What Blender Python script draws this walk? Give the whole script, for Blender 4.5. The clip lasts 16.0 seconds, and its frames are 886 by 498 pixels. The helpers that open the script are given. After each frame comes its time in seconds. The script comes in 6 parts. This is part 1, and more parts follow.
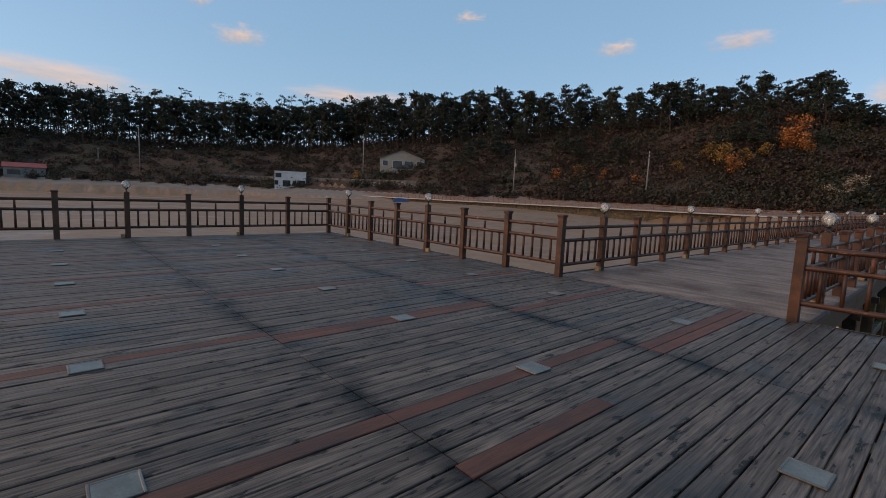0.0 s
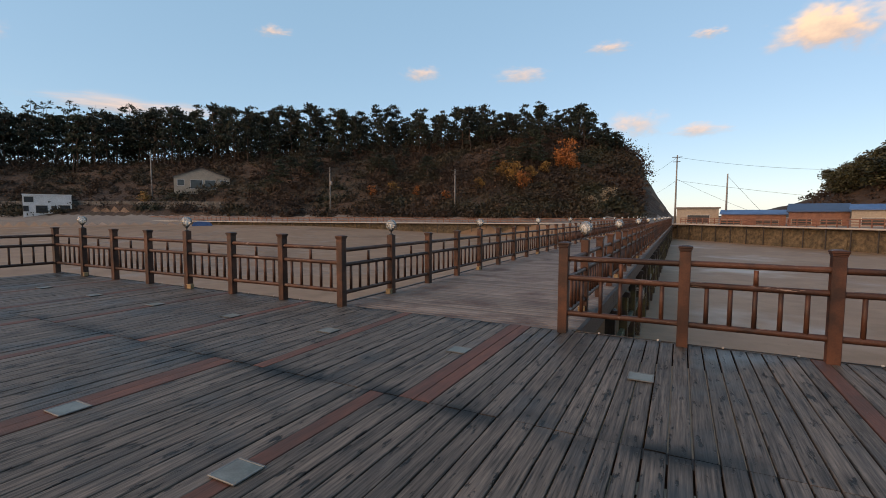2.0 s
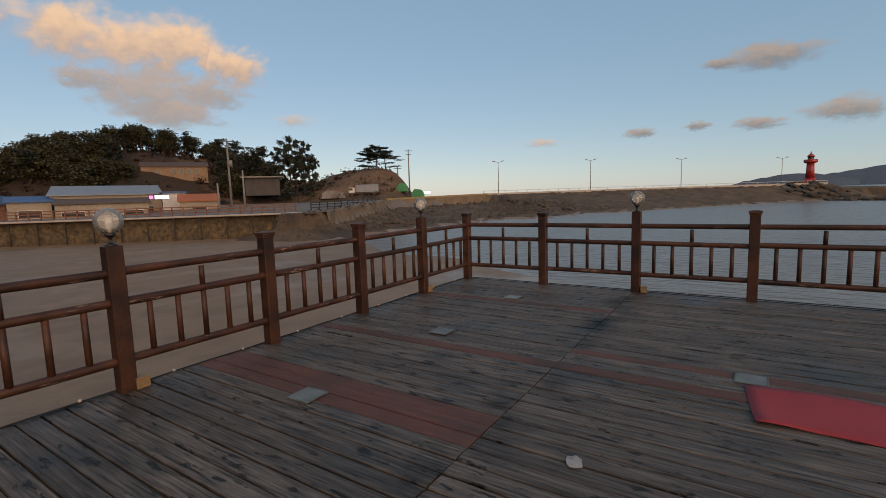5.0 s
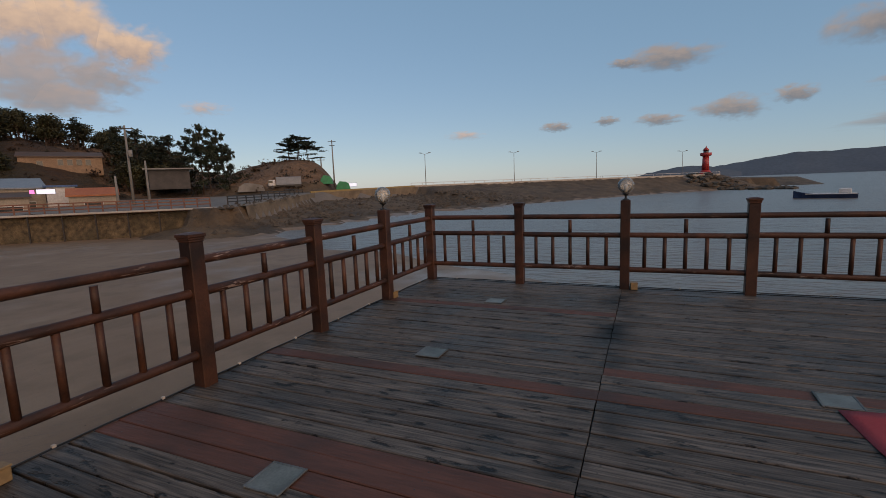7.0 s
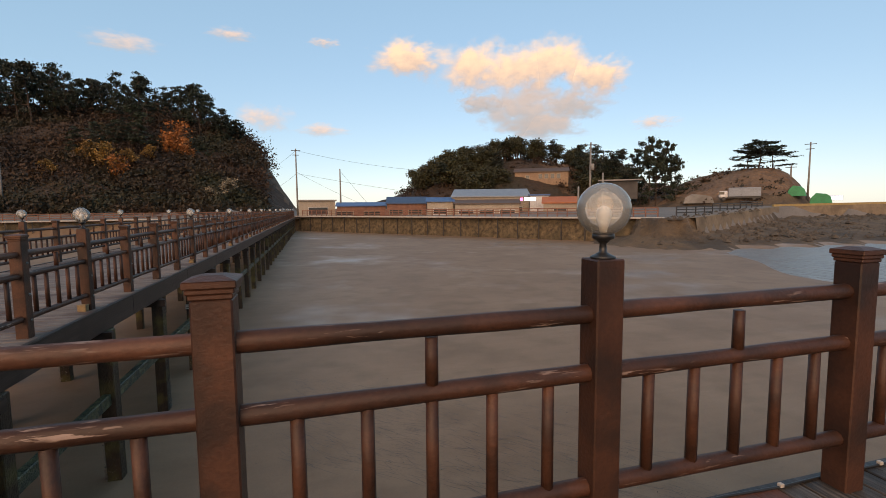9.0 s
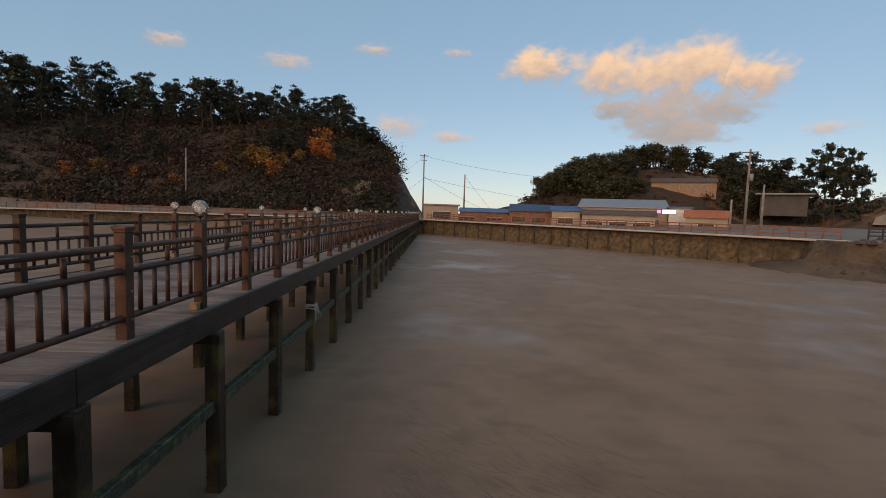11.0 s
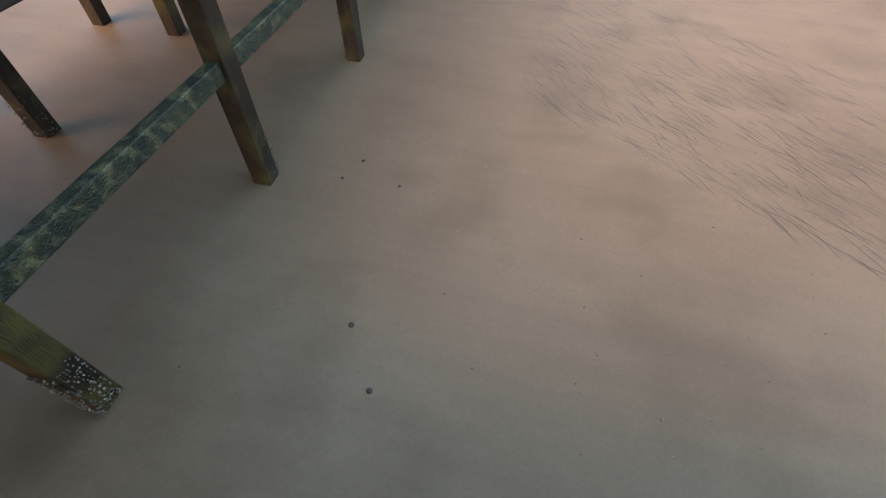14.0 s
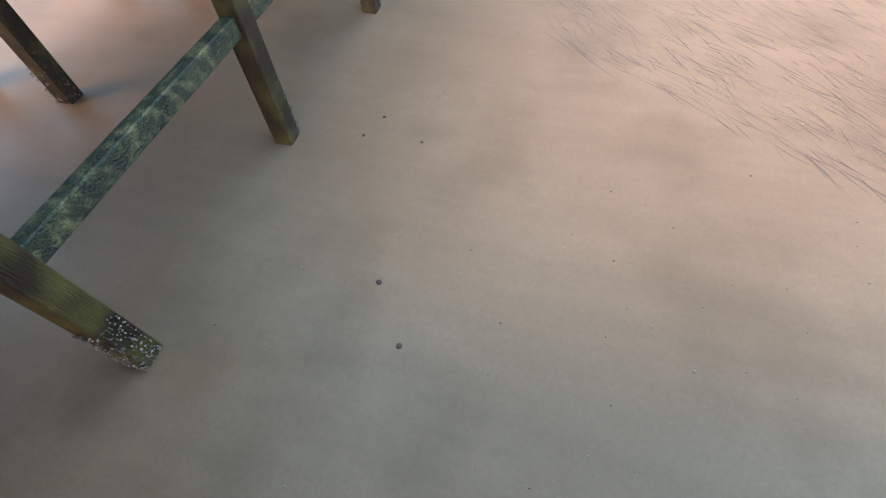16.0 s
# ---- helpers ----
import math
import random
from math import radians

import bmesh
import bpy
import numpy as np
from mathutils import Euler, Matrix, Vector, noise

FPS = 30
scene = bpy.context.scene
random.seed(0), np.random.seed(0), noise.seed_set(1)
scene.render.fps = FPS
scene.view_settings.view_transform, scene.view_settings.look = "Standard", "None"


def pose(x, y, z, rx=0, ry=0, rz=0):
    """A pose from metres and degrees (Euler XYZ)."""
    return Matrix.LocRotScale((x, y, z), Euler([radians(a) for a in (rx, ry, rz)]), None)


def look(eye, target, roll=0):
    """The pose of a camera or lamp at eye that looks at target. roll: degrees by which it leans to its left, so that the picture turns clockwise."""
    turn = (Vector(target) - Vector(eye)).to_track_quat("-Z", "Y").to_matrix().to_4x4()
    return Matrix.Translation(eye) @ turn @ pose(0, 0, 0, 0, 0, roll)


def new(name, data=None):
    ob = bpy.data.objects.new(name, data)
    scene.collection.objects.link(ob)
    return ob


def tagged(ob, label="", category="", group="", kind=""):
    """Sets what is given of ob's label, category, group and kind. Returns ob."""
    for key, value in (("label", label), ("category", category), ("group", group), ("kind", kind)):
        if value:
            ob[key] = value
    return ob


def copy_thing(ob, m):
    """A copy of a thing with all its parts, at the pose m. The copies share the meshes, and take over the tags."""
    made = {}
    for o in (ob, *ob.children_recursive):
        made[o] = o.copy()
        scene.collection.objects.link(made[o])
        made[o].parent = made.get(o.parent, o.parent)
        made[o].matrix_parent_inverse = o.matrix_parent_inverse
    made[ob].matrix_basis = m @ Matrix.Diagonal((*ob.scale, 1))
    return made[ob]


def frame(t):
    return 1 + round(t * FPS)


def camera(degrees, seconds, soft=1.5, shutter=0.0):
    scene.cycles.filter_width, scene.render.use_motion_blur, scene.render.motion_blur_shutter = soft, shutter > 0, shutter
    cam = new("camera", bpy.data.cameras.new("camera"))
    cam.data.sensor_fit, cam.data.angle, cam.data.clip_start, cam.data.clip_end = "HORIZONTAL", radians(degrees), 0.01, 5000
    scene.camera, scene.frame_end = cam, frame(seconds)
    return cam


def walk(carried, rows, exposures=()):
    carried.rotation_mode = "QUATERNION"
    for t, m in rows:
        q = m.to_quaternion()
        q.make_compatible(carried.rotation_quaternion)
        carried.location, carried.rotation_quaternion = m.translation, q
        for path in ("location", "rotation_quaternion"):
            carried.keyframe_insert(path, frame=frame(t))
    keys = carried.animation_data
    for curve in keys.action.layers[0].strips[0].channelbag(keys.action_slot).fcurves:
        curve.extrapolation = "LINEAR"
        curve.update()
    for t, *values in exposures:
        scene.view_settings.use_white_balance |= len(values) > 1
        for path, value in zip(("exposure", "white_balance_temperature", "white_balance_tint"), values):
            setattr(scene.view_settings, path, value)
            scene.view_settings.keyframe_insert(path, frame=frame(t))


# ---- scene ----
cam = camera(87.7, 16.0, soft=0.8)
PATH = [
    (0, (1.464, -7.744, 1.544), (-0.028, -6.433, 1.306), 2.4),
    (0.5, (1.389, -7.442, 1.523), (-0.029, -6.05, 1.296), 1.6),
    (1, (1.366, -7.113, 1.528), (0.022, -5.647, 1.315), 1.1),
    (1.5, (1.305, -6.724, 1.537), (0.169, -5.086, 1.372), 0.6),
    (2, (1.376, -6.288, 1.588), (0.466, -4.513, 1.442), 0.2),
    (2.5, (1.597, -5.922, 1.566), (0.932, -4.04, 1.439), 0.4),
    (3, (1.75, -5.567, 1.523), (1.338, -3.612, 1.419), 0.2),
    (3.5, (1.953, -5.173, 1.57), (1.775, -3.184, 1.452), 0.0),
    (4, (2.12, -4.823, 1.519), (2.461, -2.855, 1.404), -0.6),
    (4.2, (2.165, -4.634, 1.492), (2.809, -2.745, 1.359), -1.3),
    (4.5, (2.328, -4.499, 1.503), (3.476, -2.869, 1.338), -1.6),
    (4.7, (2.475, -4.427, 1.551), (3.939, -3.079, 1.348), -1.5),
    (6.8, (3.32, -3.43, 1.50), (5.21, -2.86, 1.236), -2.1),
    (7, (3.327, -3.242, 1.517), (5.138, -2.438, 1.248), -2.2),
    (7.5, (3.291, -2.783, 1.454), (4.84, -1.544, 1.197), -2.8),
    (8, (3.243, -2.431, 1.465), (4.472, -0.872, 1.218), -2.3),
    (8.5, (3.228, -2.053, 1.475), (4.021, -0.231, 1.24), -1.8),
    (9, (3.214, -1.625, 1.445), (3.755, 0.292, 1.268), -0.5),
    (9.2, (3.225, -1.477, 1.456), (3.682, 0.465, 1.326), 0.6),
    (11.5, (3.222, 0.297, 1.394), (3.133, 2.287, 1.212), 4.6),
    (12, (2.986, 0.609, 1.182), (2.785, 2.488, 0.529), 9.3),
    (12.5, (3.018, 0.567, 0.979), (2.758, 2.182, -0.172), 10.0),
    (13, (2.975, 0.568, 0.897), (2.657, 1.996, -0.467), 6.9),
    (13.5, (2.962, 0.599, 0.833), (2.644, 1.946, -0.611), 3.3),
    (14, (2.9, 0.618, 0.721), (2.594, 1.833, -0.838), 0.3),
    (14.5, (2.874, 0.579, 0.629), (2.56, 1.725, -0.98), -1.7),
    (15, (2.871, 0.584, 0.633), (2.547, 1.7, -0.995), -2.7),
    (15.5, (2.867, 0.59, 0.643), (2.527, 1.68, -0.999), -3.5),
    (16, (2.853, 0.597, 0.658), (2.495, 1.659, -0.998), -4.5),
]
EXPOSURES = [(0, 0.12, 7550, 11), (2.0, 0.4, 8100, 11), (3.5, 0.45, 8500, 11), (4.7, 0.0, 8450, 11), (6.8, -0.4, 7600, 11), (7.5, -0.1, 7650, 11), (8.0, 0.05, 7850, 11), (9.2, 0.45, 8400, 11), (11.5, -0.25, 8400, 12),
             (12.0, -0.45, 9000, 14), (12.5, 0.75, 8900, 16), (13.0, 1.55, 8550, 16), (14.0, 2.05, 8450, 16), (14.5, 2.35, 8450, 16), (15.0, 2.5, 8450, 16), (16.0, 2.75, 8450, 16)]
walk(cam, [(t, look(e, g, r)) for t, e, g, r in PATH], EXPOSURES)

# world, sun and exposure
world = bpy.data.worlds.new("world")
scene.world = world
world.use_nodes = True
wn = world.node_tree.nodes
sky = wn.new("ShaderNodeTexSky")
sky.sky_type = 'NISHITA'
sky.sun_disc = False
SUN_EL, SUN_AZ = 24.0, 150.0          # azimuth counted to the left of +y
sky.sun_elevation = radians(SUN_EL)
sky.sun_rotation = radians(-SUN_AZ)
sky.air_density, sky.dust_density, sky.ozone_density = 1.0, 0.25, 1.2
vivid = wn.new("ShaderNodeHueSaturation")
vivid.inputs["Saturation"].default_value = 1.0
tint = wn.new("ShaderNodeVectorMath")
tint.operation = 'MULTIPLY'
tint.inputs[1].default_value = (0.4, 0.385, 0.45)
haze = wn.new("ShaderNodeVectorMath")         # thin even evening haze over the clear sky
haze.operation = 'ADD'
haze.inputs[1].default_value = (0.95, 2.0, 3.2)
world.node_tree.links.new(sky.outputs[0], vivid.inputs["Color"])
world.node_tree.links.new(vivid.outputs[0], tint.inputs[0])
world.node_tree.links.new(tint.outputs[0], haze.inputs[0])
world.node_tree.links.new(haze.outputs[0], wn["Background"].inputs[0])
wn["Background"].inputs[1].default_value = 0.138
sun = new("sun", bpy.data.lights.new("sun", 'SUN'))
sun.data.energy, sun.data.angle, sun.data.color = 2.5, radians(70), (1.0, 0.62, 0.36)
saz, sel = radians(SUN_AZ), radians(SUN_EL)
sdir = Vector((-math.sin(saz) * math.cos(sel), math.cos(saz) * math.cos(sel), math.sin(sel)))
sun.matrix_world = look(sdir * 50, (0, 0, 0))


# ---- materials ----
def mat(name, c1, c2, rough=0.7, scale=4.0, stretch=(1, 1, 1), fine=40.0, bump=0.3, metal=0.0, dark=None, dark_scale=0.6,
        dark_amt=0.5, space="Object", vary=0.0, island=0.0, spec=0.5, dist=0.01, grain=(0.6, 1.4), dull=0.58):
    """Two colours mixed by noise, fine grain in colour and relief, large stains, chance variation by object or island."""
    c1, c2 = [v * dull for v in c1], [v * dull for v in c2]
    dark = dark and [v * dull for v in dark]
    m = bpy.data.materials.new(name)
    m.use_nodes = True
    nt = m.node_tree
    N, L = nt.nodes, nt.links
    b = N["Principled BSDF"]
    b.inputs["Roughness"].default_value = rough
    b.inputs["Metallic"].default_value = metal
    b.inputs["Specular IOR Level"].default_value = spec
    tc = N.new("ShaderNodeTexCoord")
    info = N.new("ShaderNodeObjectInfo")
    geo = N.new("ShaderNodeNewGeometry")
    add = N.new("ShaderNodeVectorMath")
    add.operation = 'MULTIPLY_ADD'
    src = geo.outputs["Position"] if space == "World" else tc.outputs["Object"]
    comb = N.new("ShaderNodeCombineXYZ")
    if space != "World":
        for k in range(3):
            L.new(info.outputs["Random"], comb.inputs[k])
    L.new(comb.outputs[0], add.inputs[0])
    add.inputs[1].default_value = (37, 53, 71)
    L.new(src, add.inputs[2])
    mp = N.new("ShaderNodeMapping")
    mp.inputs["Scale"].default_value = stretch
    L.new(add.outputs[0], mp.inputs["Vector"])

    def nz(sc, detail, vec):
        n = N.new("ShaderNodeTexNoise")
        n.inputs["Scale"].default_value = sc
        n.inputs["Detail"].default_value = detail
        L.new(vec, n.inputs["Vector"])
        return n.outputs["Fac"]

    n1, n2 = nz(scale, 4, mp.outputs[0]), nz(fine, 3, mp.outputs[0])
    ramp = N.new("ShaderNodeMapRange")
    ramp.inputs["From Min"].default_value, ramp.inputs["From Max"].default_value = 0.3, 0.7
    L.new(n1, ramp.inputs["Value"])
    mix = N.new("ShaderNodeMix")
    mix.data_type = 'RGBA'
    L.new(ramp.outputs[0], mix.inputs["Factor"])
    mix.inputs["A"].default_value, mix.inputs["B"].default_value = (*c1, 1), (*c2, 1)
    out = mix.outputs["Result"]
    g = N.new("ShaderNodeMapRange")
    g.inputs["To Min"].default_value, g.inputs["To Max"].default_value = grain
    L.new(n2, g.inputs["Value"])
    val = g.outputs[0]
    for amount, source in ((vary, info.outputs["Random"]), (island, geo.outputs["Random Per Island"])):
        if amount:
            r = N.new("ShaderNodeMapRange")
            r.inputs["To Min"].default_value, r.inputs["To Max"].default_value = 1 - amount, 1 + amount
            L.new(source, r.inputs["Value"])
            mu = N.new("ShaderNodeMath")
            mu.operation = 'MULTIPLY'
            L.new(val, mu.inputs[0]), L.new(r.outputs[0], mu.inputs[1])
            val = mu.outputs[0]
    sc = N.new("ShaderNodeVectorMath")
    sc.operation = 'SCALE'
    L.new(out, sc.inputs[0]), L.new(val, sc.inputs["Scale"])
    out = sc.outputs[0]
    if dark:
        n3 = nz(dark_scale, 5, geo.outputs["Position"])
        r = N.new("ShaderNodeMapRange")
        r.inputs["From Min"].default_value, r.inputs["From Max"].default_value = 0.48, 0.68
        r.inputs["To Max"].default_value = dark_amt
        L.new(n3, r.inputs["Value"])
        m2 = N.new("ShaderNodeMix")
        m2.data_type = 'RGBA'
        L.new(r.outputs[0], m2.inputs["Factor"])
        L.new(out, m2.inputs["A"])
        m2.inputs["B"].default_value = (*dark, 1)
        out = m2.outputs["Result"]
    L.new(out, b.inputs["Base Color"])
    if bump:
        bp = N.new("ShaderNodeBump")
        bp.inputs["Strength"].default_value, bp.inputs["Distance"].default_value = bump, dist
        L.new(n2, bp.inputs["Height"])
        L.new(bp.outputs[0], b.inputs["Normal"])
    return m


def deck_material(name, vary):
    """Weathered boards along y: fine grain, knots and cracks, dirt soaked in along the board ends and in patches."""
    m = bpy.data.materials.new(name)
    m.use_nodes = True
    N, L = m.node_tree.nodes, m.node_tree.links
    bs = N["Principled BSDF"]
    geo, info = N.new("ShaderNodeNewGeometry"), N.new("ShaderNodeObjectInfo")
    rnd = info.outputs["Random"] if vary else geo.outputs["Random Per Island"]

    def node(op, a, b=None, c=None, clamp=False):
        n = N.new("ShaderNodeMath")
        n.operation, n.use_clamp = op, clamp
        for k, v in enumerate((a, b, c)):
            if v is None:
                continue
            if isinstance(v, (int, float)):
                n.inputs[k].default_value = v
            else:
                L.new(v, n.inputs[k])
        return n.outputs[0]

    def noise_at(scale, detail, vec, rough=0.5):
        n = N.new("ShaderNodeTexNoise")
        n.inputs["Scale"].default_value, n.inputs["Detail"].default_value, n.inputs["Roughness"].default_value = scale, detail, rough
        L.new(vec, n.inputs["Vector"])
        return n.outputs["Fac"]

    def ramp(v, a, b, lo=0.0, hi=1.0):
        n = N.new("ShaderNodeMapRange")
        for k, x in (("From Min", a), ("From Max", b), ("To Min", lo), ("To Max", hi)):
            n.inputs[k].default_value = x
        L.new(v, n.inputs["Value"])
        return n.outputs[0]

    sep = N.new("ShaderNodeSeparateXYZ")
    L.new(geo.outputs["Position"], sep.inputs[0])
    off = node('MULTIPLY', rnd, 91.0)
    comb = N.new("ShaderNodeCombineXYZ")
    L.new(node('MULTIPLY', sep.outputs["X"], 60.0), comb.inputs[0])
    L.new(node('ADD', node('MULTIPLY', sep.outputs["Y"], 2.2), off), comb.inputs[1])
    L.new(off, comb.inputs[2])
    grain = noise_at(1.0, 5, comb.outputs[0], 0.62)
    comb2 = N.new("ShaderNodeCombineXYZ")
    L.new(node('MULTIPLY', sep.outputs["X"], 17.0), comb2.inputs[0])
    L.new(node('ADD', node('MULTIPLY', sep.outputs["Y"], 4.5), off), comb2.inputs[1])
    L.new(off, comb2.inputs[2])
    blot = noise_at(1.0, 4, comb2.outputs[0], 0.6)
    crack = ramp(blot, 0.6, 0.65)
    patch = noise_at(0.75, 5, geo.outputs["Position"], 0.65)
    pool = ramp(patch, 0.5, 0.68)
    yj = node('ABSOLUTE', node('SUBTRACT', node('FRACT', node('ADD', node('DIVIDE', node('SUBTRACT', sep.outputs["Y"], 0.09), 3.04), 0.5)), 0.5))
    ends = node('MULTIPLY', ramp(yj, 0.0, 0.1, 1.25, 0.0), ramp(noise_at(2.2, 4, geo.outputs["Position"]), 0.38, 0.62))
    mx = N.new("ShaderNodeMix")
    mx.data_type = 'RGBA'
    L.new(ramp(grain, 0.32, 0.68), mx.inputs["Factor"])
    mx.inputs["A"].default_value, mx.inputs["B"].default_value = (0.016, 0.013, 0.011, 1), (0.155, 0.128, 0.107, 1)
    tone = node('MULTIPLY', ramp(rnd, 0, 1, 0.74, 1.2), ramp(blot, 0.3, 0.7, 1.15, 0.82))
    dirt = node('MULTIPLY', node('SUBTRACT', 1.0, node('MULTIPLY', pool, 0.6)), node('SUBTRACT', 1.0, node('MULTIPLY', ends, 0.85)))
    dirt = node('MULTIPLY', dirt, node('SUBTRACT', 1.0, node('MULTIPLY', crack, 0.88)))
    sc = N.new("ShaderNodeVectorMath")
    sc.operation = 'SCALE'
    L.new(mx.outputs["Result"], sc.inputs[0]), L.new(node('MULTIPLY', tone, dirt), sc.inputs["Scale"])
    L.new(sc.outputs[0], bs.inputs["Base Color"])
    L.new(ramp(pool, 0, 1, 0.6, 0.36), bs.inputs["Roughness"])
    bs.inputs["Specular IOR Level"].default_value = 0.35
    bp = N.new("ShaderNodeBump")
    bp.inputs["Strength"].default_value, bp.inputs["Distance"].default_value = 0.8, 0.007
    L.new(node('SUBTRACT', grain, crack), bp.inputs["Height"])
    L.new(bp.outputs[0], bs.inputs["Normal"])
    return m


M_DECK = deck_material("weathered_deck", vary=True)
M_DECK_IN = deck_material("weathered_deck_joined", vary=False)
M_STRIPE = mat("red_brown_deck_board", (0.11, 0.042, 0.027), (0.19, 0.07, 0.044), 0.7, 3, (5, 0.6, 5), 14, 0.4, dark=(0.04, 0.03, 0.027), dark_scale=1.3, dark_amt=0.6, vary=0.15)
M_BRIDGE = mat("bridge_boards", (0.2, 0.155, 0.13), (0.32, 0.26, 0.22), 0.72, 3, (0.6, 5, 5), 14, 0.5, dark=(0.085, 0.04, 0.03), dark_scale=1.3, dark_amt=0.85, vary=0.25, island=0.15)
M_RAIL = mat("brown_stained_timber", (0.048, 0.022, 0.015), (0.16, 0.064, 0.035), 0.5, 2.5, (1, 1, 1), 60, 0.25, dark=(0.022, 0.016, 0.014), dark_scale=5, dark_amt=0.7, vary=0.25, spec=0.3)
M_PILE = mat("wet_timber_pile", (0.02, 0.014, 0.01), (0.075, 0.048, 0.03), 0.5, 2, (3, 3, 0.5), 30, 0.9, dark=(0.2, 0.17, 0.05), dark_scale=2.4, dark_amt=0.7, vary=0.25, dist=0.02, spec=0.3)
M_BRACE = mat("algae_covered_timber", (0.014, 0.03, 0.026), (0.06, 0.08, 0.04), 0.45, 6, (1, 1, 1), 55, 1.0, dark=(0.27, 0.25, 0.12), dark_scale=9.0, dark_amt=0.75, vary=0.2, dist=0.02, spec=0.4)
M_FASCIA = mat("dark_fascia_timber", (0.02, 0.014, 0.012), (0.075, 0.052, 0.043), 0.45, 2.2, (2, 0.25, 4), 14, 0.5, vary=0.2, dark=(0.012, 0.01, 0.01), dark_scale=2.5, dark_amt=0.7, space="World", spec=0.35)
M_RUBBLE = mat("shore_rubble", (0.1, 0.066, 0.038), (0.21, 0.142, 0.082), 0.9, 0.35, (1, 1, 1), 2.2, 0.6, space="World", dark=(0.045, 0.035, 0.025), dark_scale=0.25, dark_amt=0.7, dist=0.5)
M_LAND = mat("promenade_ground", (0.2, 0.18, 0.16), (0.28, 0.25, 0.22), 0.85, 0.3, (1, 1, 1), 6, 0.3, space="World")
M_HILL = mat("brushy_hill_soil", (0.035, 0.02, 0.012), (0.095, 0.052, 0.028), 0.9, 0.08, (1, 1, 1), 0.9, 1.0, space="World", dark=(0.03, 0.035, 0.015), dark_scale=0.05, dark_amt=0.8, dist=1.0)
M_CLIFF = mat("cliff_rock", (0.12, 0.07, 0.04), (0.29, 0.18, 0.11), 0.9, 0.15, (1, 1, 0.5), 1.2, 1.0, space="World", dark=(0.06, 0.05, 0.03), dark_scale=0.08, dark_amt=0.6, dist=1.0)
M_STONE = mat("stone_sea_wall", (0.06, 0.043, 0.024), (0.25, 0.185, 0.105), 0.9, 2.2, (1, 1, 1), 7, 1.0, space="World", dark=(0.07, 0.06, 0.035), dark_scale=0.5, dark_amt=0.6, dist=0.1)
M_CAP = mat("pale_concrete_edge", (0.55, 0.5, 0.44), (0.68, 0.62, 0.55), 0.7, 0.6, (1, 1, 1), 6, 0.2)
M_CONC = mat("grey_concrete", (0.28, 0.27, 0.25), (0.4, 0.38, 0.36), 0.85, 0.8, (1, 1, 1), 8, 0.3, dark=(0.15, 0.13, 0.11), dark_scale=0.4, dark_amt=0.5)
M_TERRACE = mat("grey_terrace_stone", (0.14, 0.125, 0.11), (0.27, 0.245, 0.21), 0.9, 0.8, (1, 1, 1), 5, 0.6, dark=(0.07, 0.055, 0.045), dark_scale=0.4, dark_amt=0.7, vary=0.3, dist=0.08)
M_FENCE = mat("far_red_brown_fence", (0.2, 0.085, 0.055), (0.34, 0.155, 0.1), 0.7, 2, (1, 1, 1), 9, 0.2)
M_STEEL = mat("dark_steel_post", (0.03, 0.027, 0.025), (0.07, 0.055, 0.045), 0.6, 2, (1, 1, 1), 9, 0.2)
M_BARK = mat("pine_bark", (0.045, 0.03, 0.022), (0.1, 0.06, 0.04), 0.9, 1, (1, 1, 0.3), 6, 0.6)
M_NEEDLE = mat("pine_needles", (0.012, 0.02, 0.01), (0.028, 0.042, 0.018), 0.7, 0.3, (1, 1, 1), 3, 0.0, island=0.4, vary=0.25)
M_OAK = mat("dull_green_leaves", (0.03, 0.035, 0.012), (0.075, 0.07, 0.02), 0.7, 0.3, (1, 1, 1), 3, 0.0, island=0.4, vary=0.25)
M_BRUSH = mat("autumn_brush", (0.025, 0.014, 0.008), (0.085, 0.042, 0.018), 0.8, 0.09, (1, 1, 1), 2, 0.0, space="World", dark=(0.03, 0.04, 0.014), dark_scale=0.07, dark_amt=0.9, island=0.35)
M_ORANGE = mat("orange_autumn_leaves", (0.36, 0.11, 0.025), (0.55, 0.2, 0.04), 0.7, 0.5, (1, 1, 1), 3, 0.0, island=0.35)
M_YELLOW = mat("yellow_autumn_leaves", (0.26, 0.14, 0.03), (0.4, 0.22, 0.045), 0.7, 0.5, (1, 1, 1), 3, 0.0, island=0.35)
M_REED = mat("pale_dry_grass", (0.3, 0.24, 0.16), (0.4, 0.33, 0.23), 0.8, 0.5, (1, 1, 1), 3, 0.0, island=0.3)
M_WHITE = mat("white_painted_wall", (0.8, 0.79, 0.78), (0.95, 0.94, 0.93), 0.7, 0.6, (1, 1, 1), 5, 0.15)
M_CREAM = mat("cream_wall", (0.42, 0.36, 0.29), (0.52, 0.45, 0.36), 0.8, 0.6, (1, 1, 1), 5, 0.15)
M_TANWALL = mat("tan_wall", (0.34, 0.22, 0.14), (0.43, 0.29, 0.19), 0.8, 0.6, (1, 1, 1), 5, 0.15)
M_DKROOF = mat("dark_roof", (0.06, 0.055, 0.055), (0.1, 0.09, 0.085), 0.7, 1, (1, 1, 1), 8, 0.2)
M_BROWNROOF = mat("brown_roof", (0.12, 0.08, 0.06), (0.17, 0.11, 0.085), 0.7, 1, (1, 1, 1), 8, 0.2)
M_BLUE = mat("blue_tarpaulin", (0.035, 0.11, 0.3), (0.06, 0.17, 0.42), 0.5, 1, (1, 1, 1), 6, 0.3)
